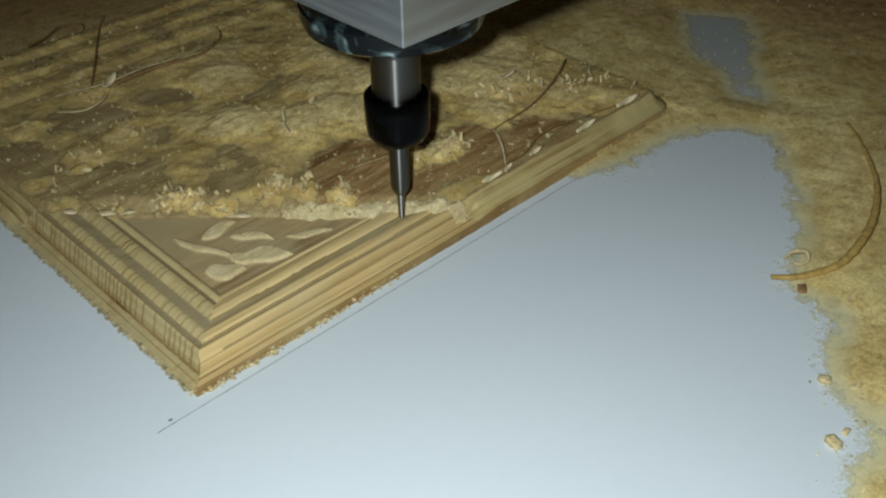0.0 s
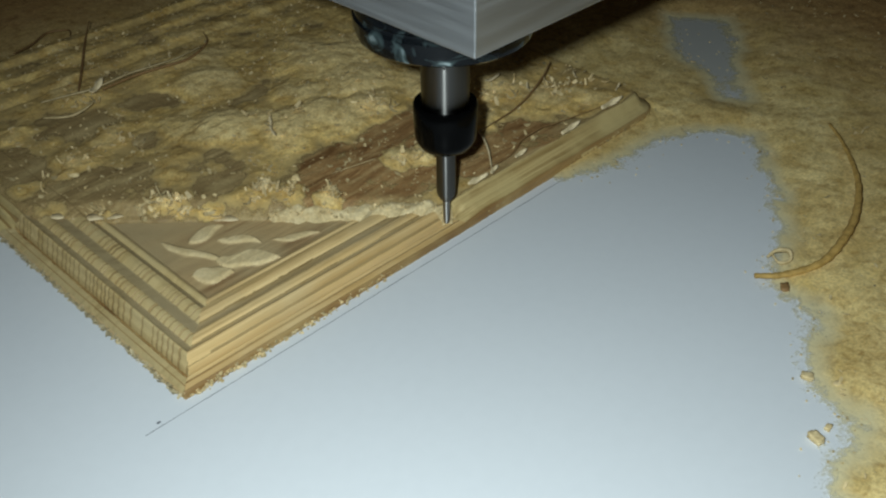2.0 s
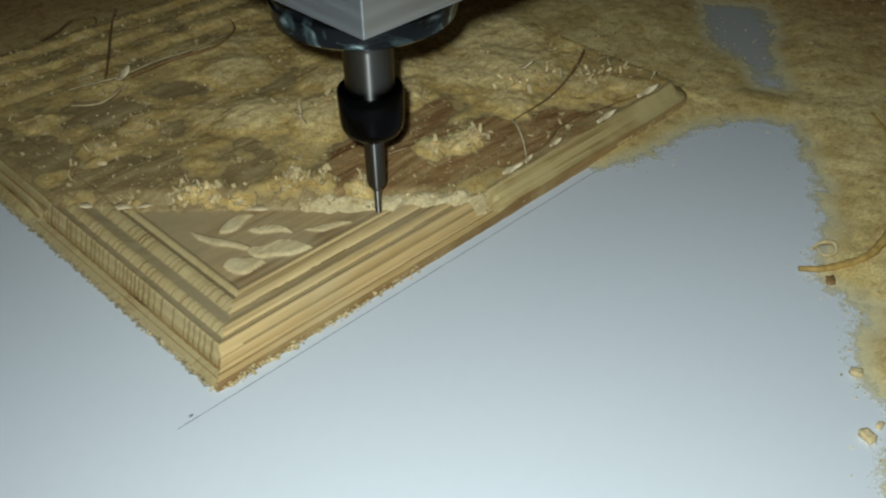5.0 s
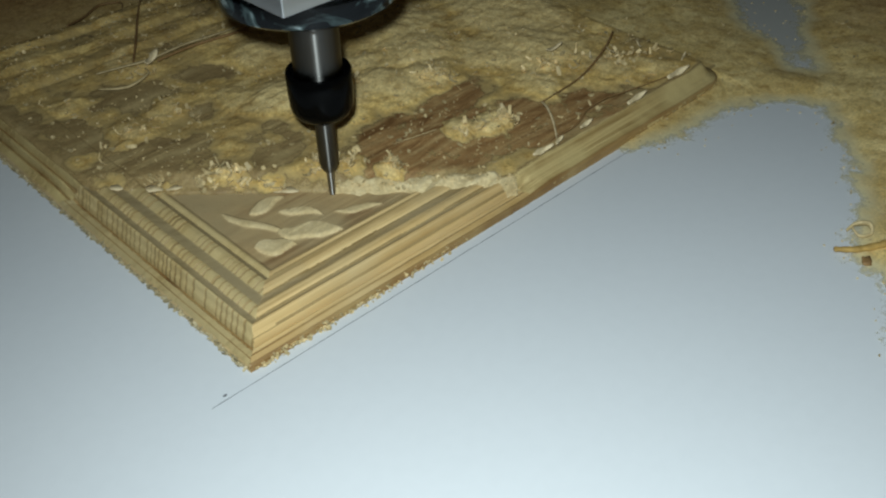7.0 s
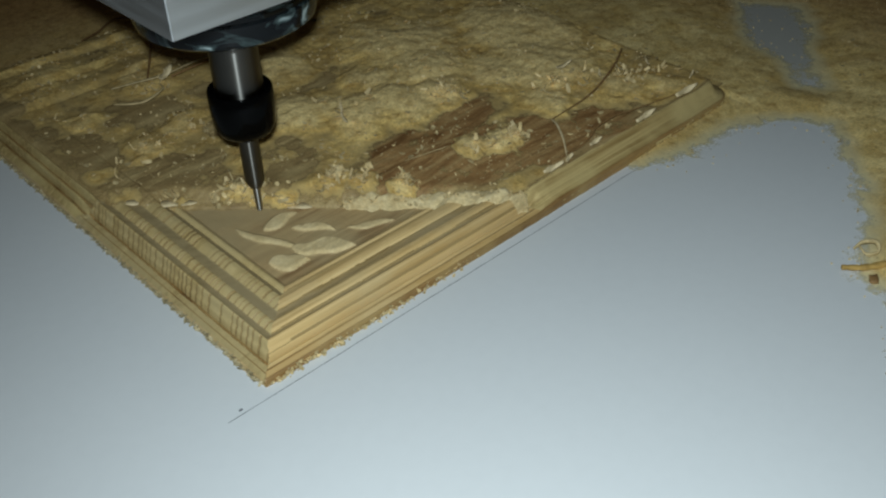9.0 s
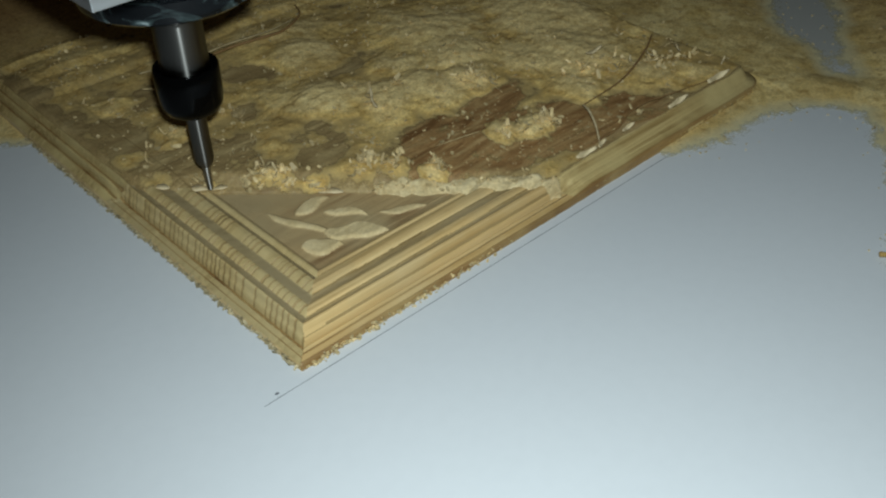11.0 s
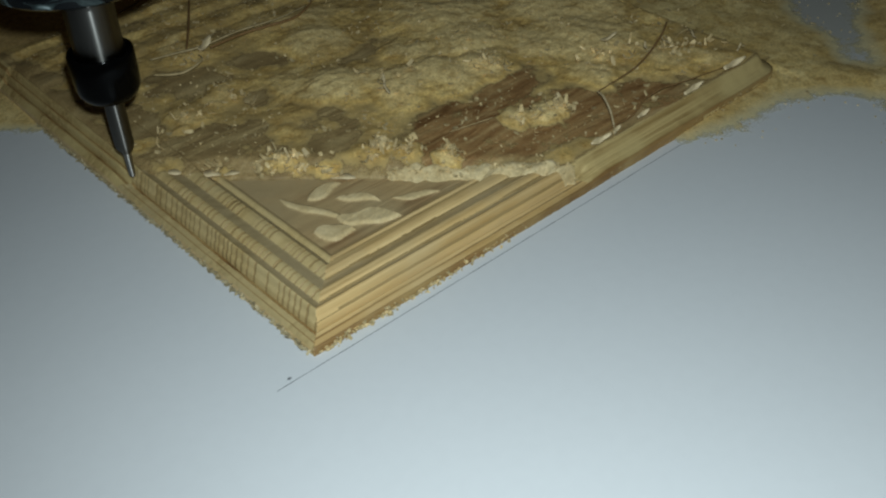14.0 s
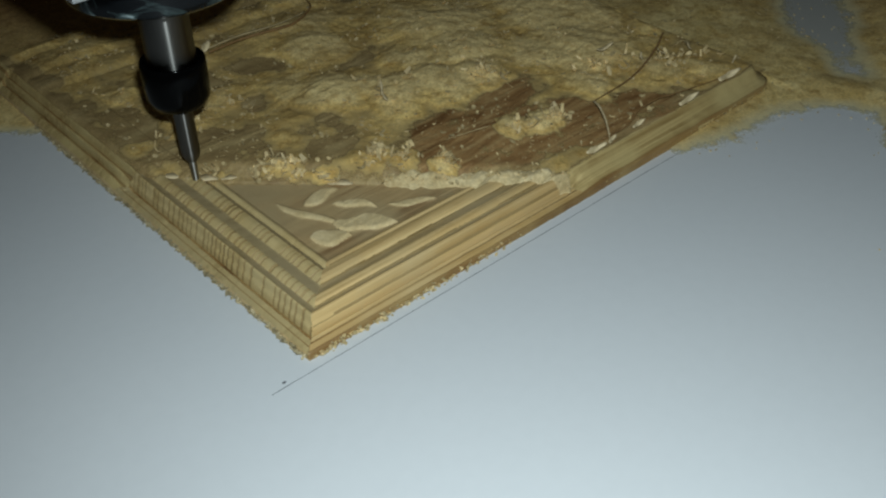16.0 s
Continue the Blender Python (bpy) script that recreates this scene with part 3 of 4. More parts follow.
# heaps on the board: x, y, radius, height in millimetres
HEAPS = [(84, 98, 15, 4.2), (74, 109, 11, 2.8), (97, 82, 14, 4.2), (114, 76, 15, 4.6), (131, 71, 13, 4.0), (140, 90, 17, 5.0), (152, 40, 12, 3.0), (176, 30, 12, 2.6), (190, 20, 10, 2.4), (170, 62, 24, 5.0),
         (150, 112, 24, 5.0), (118, 98, 12, 3.0), (39, 69, 5, 2.0), (46, 60, 5, 1.4), (66, 53, 5, 1.6), (73, 46, 4, 1.2), (80, 35, 4, 1.0), (112, 35, 6.5, 3.4), (121, 30, 6, 4.2), (100, 134, 16, 3.2),
         (36, 118, 9, 2.4), (52, 124, 9, 2.2), (30, 150, 8, 1.8), (28, 110, 6, 1.6), (110, 150, 18, 2.6), (60, 94, 7, 1.8), (190, 90, 32, 4.5), (25, 82, 4, 1.6), (54, 84, 5, 1.4), (70, 64, 4, 1.4), (60, 172, 16, 1.6), (125, 176, 18, 1.8), (85, 194, 20, 1.6), (35, 192, 16, 1.4), (150, 195, 25, 2.0)]


def panel_dust():
    xs, ys = np.arange(0.004, PANEL_X + 0.004, 0.0006), np.arange(0.004, PANEL_Y + 0.004, 0.0006)
    gx, gy = np.meshgrid(xs, ys, indexing="ij")
    wx = gx + 0.009 * (fbm(gx, gy, 110, 211, 4, 0.6) - 0.5)
    wy = gy + 0.009 * (fbm(gx, gy, 110, 221, 4, 0.6) - 0.5)
    heap = np.zeros_like(gx)
    for cx, cy, r, h in HEAPS:
        q = ((wx - cx * MM) ** 2 + (wy - cy * MM) ** 2) / (r * MM) ** 2
        heap = np.maximum(heap, h * np.exp(-q * 1.1)) + 0.1 * h * np.exp(-q)
    swept = blobs(wx, wy, SWEPT) + 0.35 * blobs(wx, wy, BROWN)
    clumps = fbm(gx, gy, 120, 131, 4, 0.55)
    tufts = blobs(wx, wy, [(40, 68, 7, 6, -50), (47, 59, 5, 4, -40), (66, 53, 6, 5, -40), (73, 46, 5, 4, -40), (80, 35, 4, 4, 0), (121, 30, 7, 5, 0), (128, 66, 6, 6, 0)])
    cover = 0.56 + 0.30 * heap - 0.72 * swept * (1 - step(0.8, 2.2, heap)) * (1 - tufts) + 1.9 * (clumps - 0.5) + 0.5 * tufts
    line = gx + gy - (LINE + 0.001 + 0.010 * (fbm(gx, gy, 140, 201, 4, 0.6) - 0.4))
    rim = np.minimum(gy, gx - 0.0012) - 0.0075 - 0.003 * (fbm(gx, gy, 90, 231, 3) - 0.5)
    cover = np.clip(cover, 0, 2) * step(-0.001, 0.004, line) * step(-0.0015, 0.0025, rim)
    base = panel_height(gx, gy)
    z = base + MM * (0.25 + np.clip(cover, 0, 1) * (0.25 + 0.62 * heap) * (0.8 + 0.4 * clumps) + np.clip(cover, 0, 1) * (0.5 + 0.7 * tufts) * (fbm(gx, gy, 300, 141, 3, 0.65) - 0.45) + np.clip(cover, 0, 1) * 0.8 * (fbm(gx, gy, 90, 241, 2) - 0.5))
    z = np.maximum(z, base + 0.00005)
    near = cover > 0.03
    keep = near[:-1, :-1] | near[1:, 1:] | near[1:, :-1] | near[:-1, 1:]
    tagged(new("sawdust_heaps", sheet_mesh("sawdust_heaps", xs, ys, z, keep, DUST, cover=cover)), "clumpy heaps of yellow sawdust on the carved board", "sawdust", kind="stuff")
    return z, xs, ys


# ---------------------------------------------------------------- spindle
def spindle():
    root = tagged(new("router_spindle"), "aluminium router spindle with black collet nut and slim steel cutter", "spindle")
    # heights above the cutter's tip
    cut = part("cutter", turned([(0.0004, 0.0), (0.0009, 0.0004), (0.00105, 0.0012), (0.0012, 0.0082), (0.0016, 0.0092)], 32), CARBIDE, root, "thin grey carbide cutter")
    shank = part("shank", turned([(0.0013, 0.0086), (0.0026, 0.0106), (0.0030, 0.0122), (0.0030, 0.032)], 48), STEEL, root, "polished steel cutter shank")
    nut = turned([(0.0032, 0.0284), (0.0064, 0.0284), (0.0078, 0.0292), (0.0090, 0.0312), (0.0093, 0.0325), (0.0095, 0.0362), (0.0096, 0.0428), (0.0093, 0.0434), (0.0085, 0.0434), (0.0083, 0.0406), (0.0071, 0.0402)], 72)
    nut = part("collet_nut", nut, BLACK, root, "black collet nut")
    shaft = part("spindle_shaft", turned([(0.0068, 0.040), (0.0071, 0.0405), (0.0071, 0.0670)], 64), STEEL, root, "polished steel spindle shaft")
    flange = turned([(0.0080, 0.0646), (0.0195, 0.0644), (0.0228, 0.0650), (0.0246, 0.0662), (0.0254, 0.0690), (0.0255, 0.0720), (0.0249, 0.0728), (0.0249, 0.0740),
                     (0.0256, 0.0748), (0.0257, 0.0860), (0.0250, 0.0885)], 96)
    flange = part("end_cap", flange, DARK, root, "dark glossy round bearing cap")
    block = part("clamp_block", box_bm(-0.0430, 0.0430, -0.0515, 0.0430, 0.0880, 0.170, 0.0003), ALU, root, "square brushed aluminium clamp block", smooth=False)
    for ob in (cut, shank, nut, shaft, flange):
        sharp(ob)
    return root


# ---------------------------------------------------------------- loose shavings
def flakes(name, places, lengths, widths, curl, tilt, seed, mat, thick=0.00012):
    """Many small bent flakes joined into one mesh; places: n x 3."""
    rs = np.random.RandomState(seed)
    n = len(places)
    turn = rs.rand(n) * 2 * math.pi
    lean = (rs.rand(n) - 0.3) * tilt
    roll = (rs.rand(n) - 0.5) * tilt * 1.4
    bend = (rs.rand(n) - 0.2) * curl
    rows = 4
    co = np.zeros((n, rows, 4, 3))
    for i in range(rows):
        u = i / (rows - 1) - 0.5
        w = widths * (1 - 1.5 * u * u) * 0.5
        up = bend * lengths * (u * u) * 2
        for j, (sgn, lift) in enumerate(((-1, 0), (1, 0), (1, thick), (-1, thick))):
            co[:, i, j, 0] = u * lengths
            co[:, i, j, 1] = sgn * w
            co[:, i, j, 2] = up + lift
    co = co.reshape(n, -1, 3)
    def spin(c, a, p, q):
        x, y = c[:, :, p].copy(), c[:, :, q].copy()
        ca, sa = np.cos(a)[:, None], np.sin(a)[:, None]
        c[:, :, p], c[:, :, q] = x * ca - y * sa, x * sa + y * ca
    spin(co, roll, 1, 2)
    spin(co, lean, 0, 2)
    spin(co, turn, 0, 1)
    co += places[:, None, :]
    faces = []
    for i in range(rows - 1):
        for j in range(4):
            k = (j + 1) % 4
            faces.append((4 * i + j, 4 * i + k, 4 * i + 4 + k, 4 * i + 4 + j))
    faces += [(0, 3, 2, 1), (4 * rows - 4, 4 * rows - 3, 4 * rows - 2, 4 * rows - 1)]
    f = (np.array(faces)[None] + (np.arange(n) * rows * 4)[:, None, None]).reshape(-1, 4)
    me = bpy.data.meshes.new(name)
    me.from_pydata(co.reshape(-1, 3).tolist(), [], f.tolist())
    me.materials.append(mat)
    return me


def surface(zs, xs, ys, x, y):
    i = np.clip(np.searchsorted(xs, x), 0, len(xs) - 1)
    j = np.clip(np.searchsorted(ys, y), 0, len(ys) - 1)
    return zs[i, j]


def scatter(z, xs, ys):
    rs = np.random.RandomState(7)
    n = 6000
    x, y = rs.uniform(0.012, PANEL_X - 0.004, n), rs.uniform(0.010, PANEL_Y - 0.004, n)
    clump = fbm(x, y, 90, 151, 3)
    ok = (x + y > LINE + 0.006) & (clump + 0.3 * rs.rand(n) > 0.65)
    x, y = x[ok], y[ok]
    h = np.maximum(surface(z, xs, ys, x, y), panel_height(x, y))
    size = 0.0004 + 0.0018 * rs.rand(len(x)) ** 3
    me = flakes("shavings", np.stack([x, y, h + size * 0.15], -1), size, size * (0.25 + 0.5 * rs.rand(len(x))), 0.8, 0.9, 8, CHIP)
    tagged(new("shavings", me), "small pale wood shavings lying on the sawdust", "wood shavings", kind="stuff")
    # pale dense flakes thrown up in front of the cutter's line
    spots = [(40, 68, 6, 46), (46, 60, 5, 24), (35, 73, 3, 10), (66, 54, 5, 34), (73, 46, 4, 18), (80, 35, 4, 18), (125, 29, 3, 34), (112, 33, 5, 10), (196, 26, 6, 14), (188, 30, 6, 14), (176, 42, 9, 14),
             (160, 46, 8, 12), (62, 150, 6, 6), (98, 88, 10, 10), (128, 66, 6, 16), (30, 112, 8, 12), (52, 122, 9, 10), (23, 84, 4, 10)]
    px, py = [], []
    for cx, cy, r, k in spots:
        px += list(rs.normal(cx, r * 0.6, k))
        py += list(rs.normal(cy, r * 0.6, k))
    px, py = np.array(px) * MM, np.array(py) * MM
    behind = px + py > LINE + 0.0005
    px, py = px[behind], py[behind]
    h = np.maximum(surface(z, xs, ys, px, py), panel_height(px, py))
    size = 0.0013 + 0.0034 * rs.rand(len(px)) ** 1.5
    me = flakes("flake_tufts", np.stack([px, py, h + size * 0.22], -1), size, 0.0005 + 0.0013 * rs.rand(len(px)), 2.0, 1.5, 9, CREAM)
    tagged(new("flake_tufts", me), "tufts of curled pale flakes standing on the board", "wood shavings", kind="stuff")
    # on the table
    n = 1500
    x, y = rs.uniform(0.08, 0.36, n), rs.uniform(-0.16, 0.12, n)
    away = -np.maximum(inside_distance(x, y, CLEAN), inside_distance(x, y, PATCH))
    ok = (away > -0.003) & ~((x < PANEL_X) & (y > 0))
    x, y = x[ok], y[ok]
    size = 0.0005 + 0.0018 * rs.rand(len(x)) ** 2
    me = flakes("table_shavings", np.stack([x, y, 0.0012 + 0.0022 * step(0, 0.012, away[ok])], -1), size, size * 0.4, 0.7, 0.6, 10, CHIP)
    n = 8000
    ex, ey = rs.uniform(0.05, 0.34, n), rs.uniform(-0.17, 0.09, n)
    near = -np.maximum(inside_distance(ex, ey, CLEAN), inside_distance(ex, ey, PATCH))
    over_patch = inside_distance(ex, ey, PATCH) > 0
    ok = ((near > -0.012 * rs.rand(n) ** 3) | (over_patch & (rs.rand(n) < 0.04))) & (near < 0.008) & ~((ex < PANEL_X) & (ey > 0)) & ~((ex < 0.15) & (ey > -0.02))
    ex, ey = ex[ok], ey[ok]
    grain = 0.0003 + 0.0006 * rs.rand(len(ex))
    grains = flakes("sawdust_grains", np.stack([ex, ey, 0.0001 + 0 * ex], -1), grain, grain * 0.7, 0.3, 0.5, 12, CHIP, 0.0003)
    tagged(new("sawdust_grains", grains), "single grains of sawdust at the edge of the layer", "sawdust", kind="stuff")
    tagged(new("table_shavings", me), "fine shavings spread over the sawdust on the table", "wood shavings", kind="stuff")


def fringe():
    """Torn fibres along the crosscut edge, and crumbs along the other."""
    rs = np.random.RandomState(17)
    n = 620
    y = rs.uniform(0.001, 0.165, n)
    places = np.stack([-0.0002 - 0.0009 * rs.rand(n) ** 2, y, 0.0002 + 0.0012 * rs.rand(n)], -1)
    size = 0.0005 + 0.0014 * rs.rand(n) ** 1.8
    me = flakes("torn_fibres", places, size, size * 0.5, 0.4, 0.9, 18, GREY_CHIP)
    tagged(new("torn_fibres", me), "torn pale wood fibres along the crosscut edge", "wood fibres", kind="stuff")
    n = 210
    x = rs.uniform(0.004, 0.085, n) * rs.rand(n) ** 0.4
    places = np.stack([x, -0.0002 - 0.0016 * rs.rand(n) ** 2, 0.0002 + 0.0020 * rs.rand(n) ** 2], -1)
    size = 0.0003 + 0.0008 * rs.rand(n)
    me = flakes("edge_crumbs", places, size, size * 0.8, 0.4, 1.2, 19, CHIP, 0.0003)
    tagged(new("edge_crumbs", me), "crumbs of sawdust along the foot of the board", "wood crumbs", kind="stuff")


def shaving_ridge(name, a, b, width, height, seed, label):
    """A ruffled strip of pale flakes pushed up along a line on the board, with loose flakes on it."""
    rs = np.random.RandomState(seed)
    along = np.array([b[0] - a[0], b[1] - a[1]], float)
    length = np.hypot(*along)
    side = np.array([-along[1], along[0]]) / length
    us, vs = np.arange(0, length, 0.3) / length, np.linspace(-1, 1, 21)
    u, v = np.meshgrid(us, vs, indexing="ij")
    fade = step(0, 0.06, u) * (1 - step(0.94, 1.0, u))
    w = width * (0.55 + 0.9 * value_noise(u * 0.1, 0 * u, 11 * length / 3, seed)) * (0.4 + 0.6 * fade)
    x = (a[0] + along[0] * u + side[0] * v * w) * MM
    y = (a[1] + along[1] * u + side[1] * v * w) * MM
    puff = np.clip(1 - v * v, 0, 1) ** 0.7 * (0.25 + 1.0 * fbm(x, y, 210, seed + 1, 4, 0.55)) * fade
    z = panel_height(x, y) - 0.0003 + height * MM * puff
    n = len(us)
    idx = np.arange(n * 21).reshape(n, 21)
    quads = np.stack([idx[:-1, :-1], idx[1:, :-1], idx[1:, 1:], idx[:-1, 1:]], -1).reshape(-1, 4)
    me = bpy.data.meshes.new(name)
    me.from_pydata(np.stack([x, y, z], -1).reshape(-1, 3).tolist(), [], quads.tolist())
    me.polygons.foreach_set("use_smooth", [True] * len(me.polygons))
    me.materials.append(FLUFF)
    root = tagged(new(name, me), label, "wood shavings", kind="stuff")
    k = int(1.1 * length)
    i, j = rs.randint(0, n, k), np.clip(rs.normal(10, 4, k).astype(int), 0, 20)
    size = 0.0007 + 0.0013 * rs.rand(k)
    more = new("flakes", flakes("flakes", np.stack([x[i, j], y[i, j], z[i, j] + 0.0001], -1), size, size * 0.6, 0.7, 0.9, seed + 2, CREAM))
    more.parent = root
    tagged(more, kind="stuff")


def fibre(points, radius, mat, label, name="wood_fibre", category="wood fibre", flat=1.0, bands=0.0):
    """A thin tapered strand through places given in millimetres."""
    p = [Vector(q) * MM for q in points]
    path = []
    for i in range(len(p) - 1):
        a, b, c, d = p[max(i - 1, 0)], p[i], p[i + 1], p[min(i + 2, len(p) - 1)]
        for k in range(8):
            t = k / 8
            path.append(0.5 * ((2 * b) + (c - a) * t + (2 * a - 5 * b + 4 * c - d) * t * t + (3 * b - a - 3 * c + d) * t ** 3))
    path.append(p[-1])
    bm = bmesh.new()
    rings, m = [], len(path)
    for i, q in enumerate(path):
        ahead = (path[min(i + 1, m - 1)] - path[max(i - 1, 0)]).normalized()
        side = ahead.cross(Vector((0, 0, 1))).normalized()
        up = side.cross(ahead)
        r = radius * MM * (0.45 + 0.55 * math.sin(math.pi * min(1, 0.12 + i / m))) * (1 + bands * math.sin(i * 2.2))
        rings.append([bm.verts.new(q + side * r * math.cos(k * math.pi / 3) + up * r * flat * math.sin(k * math.pi / 3)) for k in range(6)])
    for a, b in zip(rings, rings[1:]):
        for k in range(6):
            bm.faces.new((a[k], a[(k + 1) % 6], b[(k + 1) % 6], b[k]))
    bm.faces.new(rings[0])
    bm.faces.new(rings[-1])
    bmesh.ops.recalc_face_normals(bm, faces=bm.faces[:])
    return thing(name, bm, mat, label, category)


def flake(x, y, z, length, width, turn, lean, label, mat=None, curl=0.18, tip=0):
    """One large shaving: a bent, pointed blade with thickness."""
    bm = bmesh.new()
    top, low = [], []
    n = 9
    for i in range(n):
        u = i / (n - 1)
        w = width * MM * 0.5 * (math.sin(math.pi * (0.12 + 0.8 * u)) ** 0.8) * (1 + 0.2 * math.sin(9 * u + x))
        c = (u - 0.5) * length * MM
        h = curl * length * MM * (u - 0.4) ** 2 + 0.03 * length * MM * math.sin(7 * u + y)
        for rows, lift in ((top, 0.00022), (low, 0)):
            rows.append([bm.verts.new((c, s * w, h + lift + 0.15 * w * s * s)) for s in (-1, 0, 1)])
    for rows in (top, low):
        for a, b in zip(rows, rows[1:]):
            for k in range(2):
                bm.faces.new((a[k], a[k + 1], b[k + 1], b[k]))
    for i in range(n - 1):
        for k in (0, 2):
            bm.faces.new((top[i][k], top[i + 1][k], low[i + 1][k], low[i][k]))
    for i in (0, n - 1):
        for k in range(2):
            bm.faces.new((top[i][k], top[i][k + 1], low[i][k + 1], low[i][k]))
    bmesh.ops.recalc_face_normals(bm, faces=bm.faces[:])
    ob = thing("wood_shaving", bm, mat or PALE, label, "wood shaving", "large shavings")
    ob.matrix_basis = pose(x * MM, y * MM, z * MM, tip, -lean, turn)
    return ob


def lump(x, y, size, seed, label, name="wood_crumb", mat=None):
    bm = bmesh.new()
    bmesh.ops.create_cube(bm, size=1)
    bmesh.ops.subdivide_edges(bm, edges=bm.edges[:], cuts=3, use_grid_fill=True)
    for v in bm.verts:
        q = v.co.normalized()
        v.co = v.co.lerp(q * 0.6, 0.45)
        v.co *= 1 + 0.35 * noise.noise(v.co * 3 + Vector((seed, 0, 0)))
        v.co.x *= 1.5
        v.co.z = max(v.co.z, -0.4) * 0.7
        v.co *= size * MM
    ob = thing(name, bm, mat or FLUFF, label, "wood crumb", "crumbs on the table")
    ob.matrix_basis = pose(x * MM, y * MM, 0.28 * size * MM, 0, 0, 37 * seed)
    return ob


def pencil_marks():
    bm = bmesh.new()
    n = 90
    for i in range(n):
        a, b = -14.0 + i * 166 / n, -14.0 + (i + 1) * 166 / n
        w = 0.11 + 0.05 * noise.noise(Vector((i * 0.31, 0, 0)))
        y = -3.65 + 0.06 * noise.noise(Vector((i * 0.2, 5, 0)))
        for z0 in (0.00003,):
            vs = [bm.verts.new((p * MM, q * MM, z0)) for p, q in ((a, y - w), (b, y - w), (b, y + w), (a, y + w))]
            bm.faces.new(vs)
    thing("pencil_line", bm, GRAPHITE, "thin grey pencil line ruled along the board", "pencil line", kind="structure", smooth=False)
    bm = bmesh.new()
    bmesh.ops.create_circle(bm, cap_ends=True, radius=0.00042, segments=14)
    for v in bm.verts:
        v.co.x *= 1.5
        v.co += Vector((-0.0092, -0.0021, 0.00003))
    thing("pencil_dot", bm, GRAPHITE, "small grey pencil dot on the white table", "pencil mark", kind="structure", smooth=False)


def loose_things():
    fibre([(196, 40, 14.5), (186, 35, 14), (172, 30, 13), (159, 27, 12.5), (140, 26, 12)], 0.42, CURL, "long brown wood fibre lying on the sawdust")
    fibre([(140, 26, 12), (136, 20, 13.5), (131, 13, 13), (125, 6, 11)], 0.42, PALE, "bent pale wood fibre on the bare board")
    fibre([(125, 9, 10.5), (138, 9, 10.8), (147, 12, 11.5), (157, 12, 12), (163, 11, 11.5), (186, 7, 11)], 0.34, CURL, "thin dark splinter along the rim of the board")
    fibre([(45, 161, 11), (54, 157, 12), (63, 154, 12.6), (79, 155, 12.8), (90, 153.5, 13), (99, 153, 13), (112, 155, 13)], 0.7, CHIP, "pale twisted ribbon of wood on the far sawdust", flat=0.6)
    # dark strand below the ribbon; along it, the ribbon's shadow is built as shape
    fibre([(66, 153, 11.4), (80, 153.6, 11.8), (92, 152, 12), (104, 151, 12), (117, 158, 12.4), (122, 168, 12)], 0.6, CURL, "dark curved fibre, also the pale ribbon's shadow given shape")
    fibre([(58, 157, 11.5), (68, 172, 12.5), (82, 195, 12.5), (94, 213, 12.5)], 0.5, CURL, "dark straight splinter crossing the ridges")
    fibre([(40, 150, 10.5), (48, 143, 11), (58, 146, 11.5), (60, 152, 11)], 0.5, CREAM, "pale looped fibre on the board")
    fibre([(60, 216, 8), (72, 226, 5), (84, 236, 3.5), (92, 232, 3.5), (88, 222, 5)], 0.5, CURL, "dark looped splinter beyond the board's far end")
    fibre([(104, 40, 11), (96, 42, 10.8), (88, 44, 10.5)], 0.16, CREAM, "fine pale hair of wood on the dark grain")
    for i, (x, y, z, l, w, turn, lean) in enumerate([(118, 6.5, 10.6, 7, 1.9, 8, 5), (126, 6.5, 10.8, 4, 1.4, 30, 10), (140, 7, 10.8, 5, 1.5, 15, 12), (165, 5.5, 11.0, 8, 1.9, 12, 14),
                                                     (190, 6.5, 10.8, 9, 2.2, 8, 10), (64, 153, 13, 9, 3.4, 25, 24), (169, 46, 15, 8, 1.8, -10, 8), (87, 74, 15, 5, 1.6, 80, 35),
                                                     (90, 79, 15.5, 6, 1.2, 60, 30), (174, 33, 14.5, 4, 1.2, 50, 30), (183, 31, 14, 4, 1.2, 110, 40), (196, 28, 13, 4, 1.2, 70, 35), (202, 12, 11, 5, 0.9, 20, 25)]):
        flake(x, y, z, l * (1.15 if y < 10 else 0.9), w * (0.95 if y < 10 else 0.8), turn - (14 if y < 10 else 0), lean * 0.5, "cream wood shaving standing on the board's rim" if y < 10 else "cream wood shaving on the sawdust", tip=42 if y < 10 else 15, curl=0.5)
    for x, y, l, w, turn in ((13.5, 92.0, 6.0, 2.6, -50), (21.0, 84.5, 10.0, 3.0, -50), (27.5, 79.5, 5.0, 2.0, -30), (52, 54, 8, 2.6, -48)):
        flake(x, y, float(panel_height(np.array([x * MM]), np.array([y * MM]))[0]) / MM + 0.35, l, w, turn, 0, "flat cream shaving beside the ribbed border", curl=0.05, tip=8)
    fibre([(147, -80, 1.3), (153, -86, 1.5), (164, -92, 3.0), (178, -92, 4.6), (195, -88, 5.0), (214, -79, 5.0), (232, -65, 5.0), (242, -55, 4.8)], 1.35, BANDED, "long curved ribbed wood shaving on the table", "curved_shaving", "wood shaving", 0.8, 0.12)
    fibre([(158, -78, 1.2), (161, -79, 2.5), (163, -82, 3.0), (161, -84, 1.6), (158, -82, 1.2), (159, -79, 2.2)], 0.55, CREAM, "small ring-shaped curl on the sawdust", "shaving_curl", "wood shaving", 1.6)
    lump(149, -89, 2.3, 1, "dark brown knot crumb at the sawdust's edge", mat=CURL)
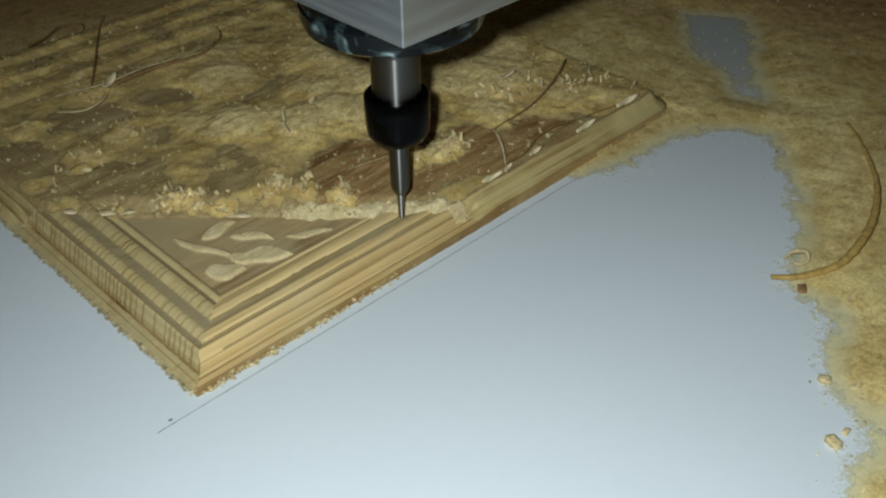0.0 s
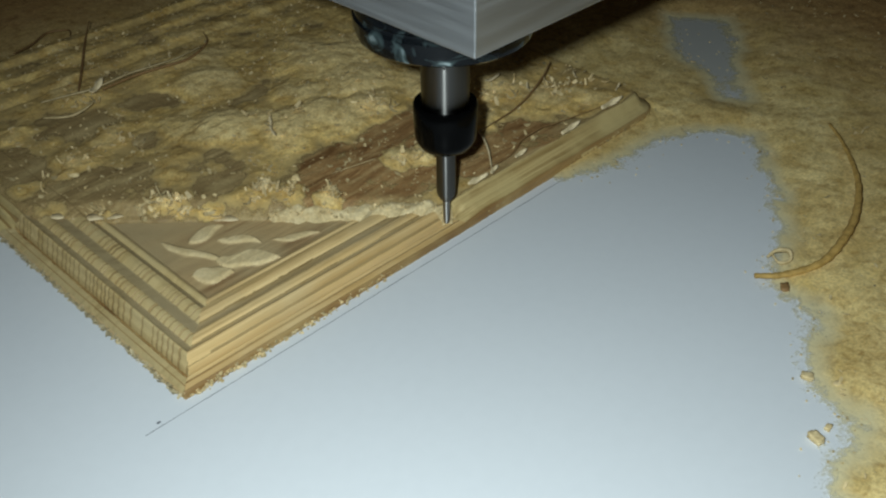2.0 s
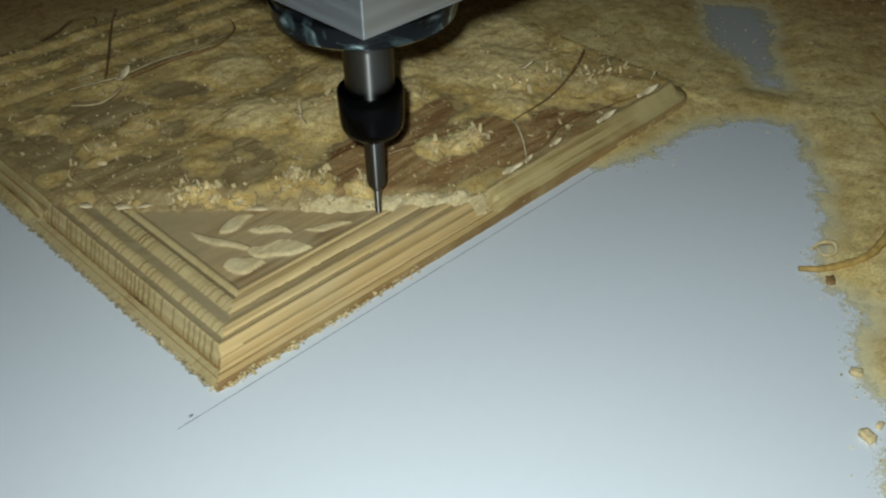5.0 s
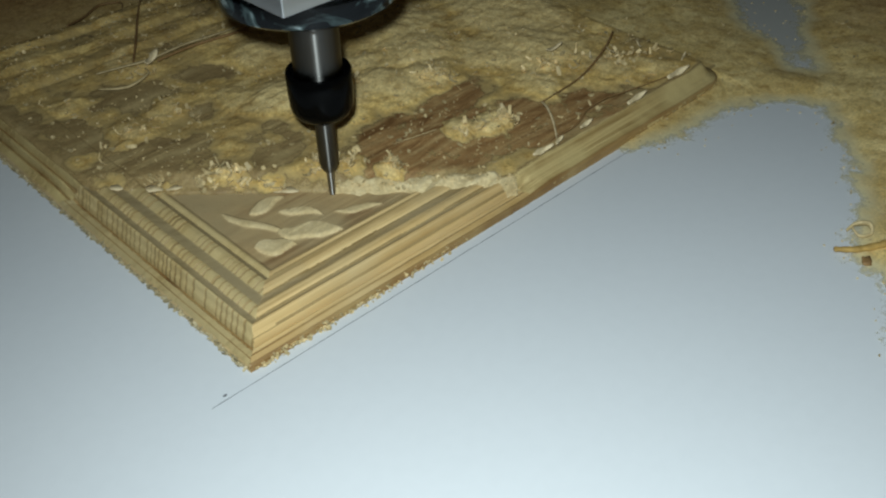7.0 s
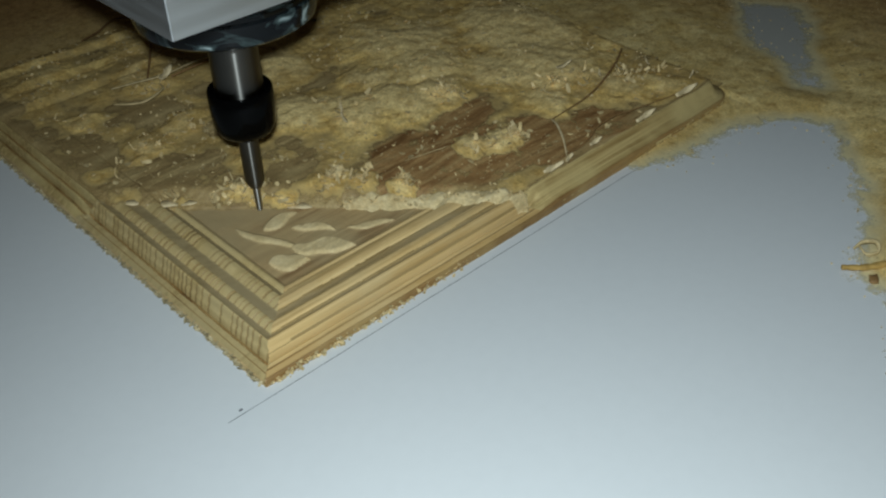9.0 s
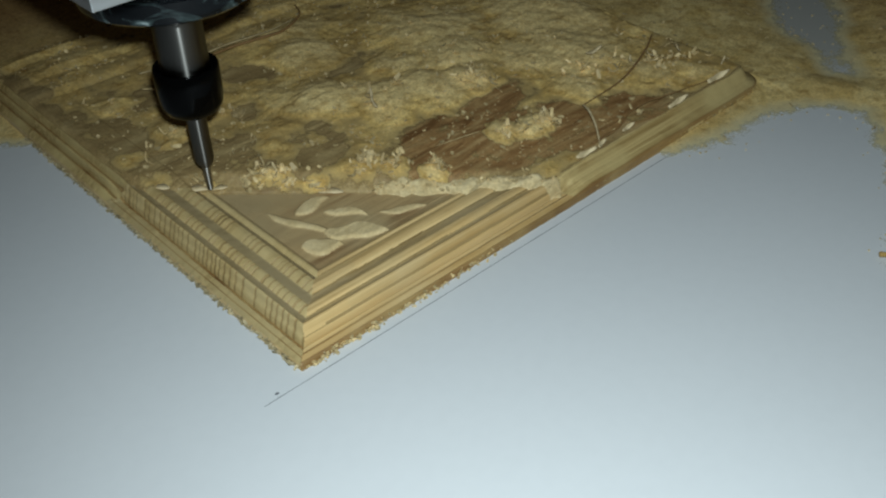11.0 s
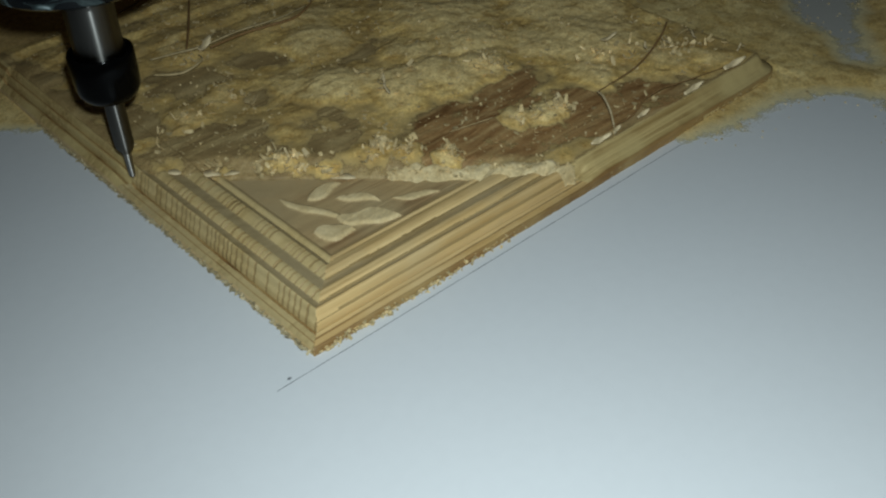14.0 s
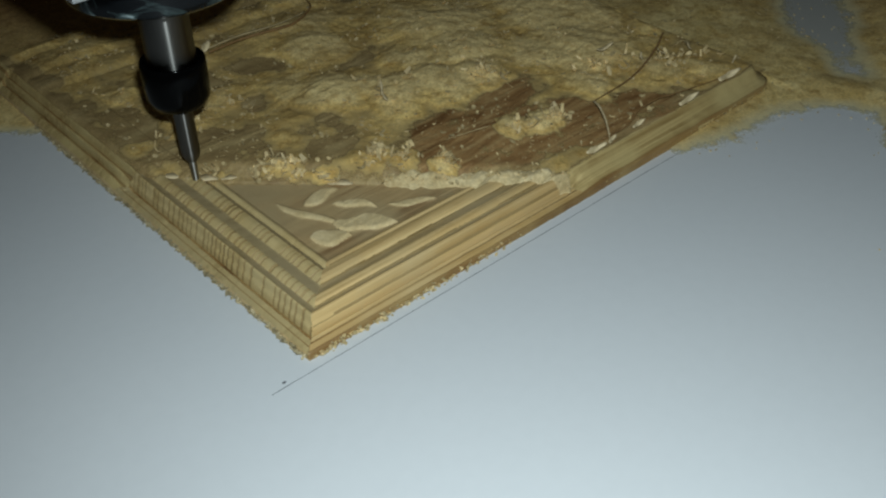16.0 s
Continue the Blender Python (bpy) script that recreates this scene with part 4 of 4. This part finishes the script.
    lump(100.5, -124, 2.5, 2, "pale square wood crumb on the white table")
    lump(106, -124.5, 1.5, 5, "small pale wood crumb on the white table")
    lump(119, -112, 2.2, 3, "pale wood crumb on the white table")
    lump(122, -119, 1.6, 4, "small pale wood crumb on the white table")
    lump(231, -20, 1.3, 6, "dark crumb between the bare patches", mat=CURL)


table()
carved_panel()
table_dust()
Z, XS, YS = panel_dust()
scatter(Z, XS, YS)
fringe()
shaving_ridge("shaving_ridge", (101.5, 6.5), (61.5, 45.5), 2.5, 2.1, 301, "ruffled ridge of cream shavings along the cutter's line")
shaving_ridge("edge_shavings", (104, 3.5), (99, 8), 2.2, 1.6, 311, "pale tuft of shavings at the rim")
loose_things()
pencil_marks()
SPINDLE = spindle()

# seconds, then x, y and height of the cutter's tip in millimetres
TOOL = [(0, 86.5, 15.1, 6.6), (0.5, 90.2, 11.2, 6.3), (1, 93.9, 8.4, 7.1), (1.5, 98.3, 5.1, 5.1), (2, 100.7, 3.3, 3.8), (2.1, 100.8, 3.2, 4.0),
        (2.5, 95.9, 7.3, 7.4), (3, 91.6, 9.6, 6.3), (3.5, 87.9, 13.3, 7.4), (4, 84.1, 16.7, 6.0), (4.2, 82.7, 18.1, 6.0), (6.3, 66.9, 37.1, 4.3),
        (6.5, 65.1, 38.9, 4.6), (7, 61.4, 42.6, 4.7), (7.5, 55.5, 48.5, 4.7), (8, 50.7, 53.3, 5.9), (8.5, 46.7, 57.3, 5.8), (9, 42.2, 61.8, 5.1),
        (9.5, 36.7, 67.3, 7.0), (12, 17.4, 86.6, 7.2), (12.5, 13.6, 90.4, 7.6), (13, 10.5, 93.5, 8.0), (13.5, 7.0, 97.0, 8.8), (13.9, 4.0, 100.0, 6.7),
        (14.0, 4.1, 99.9, 6.7), (14.5, 8.2, 95.8, 9.3), (15, 11.8, 92.2, 7.3), (15.5, 15.3, 88.7, 8.1), (16, 19.0, 85.0, 5.3)]


def motions():
    walk(SPINDLE, [(t, pose(x * MM, y * MM, z * MM)) for t, x, y, z in TOOL])


motions()
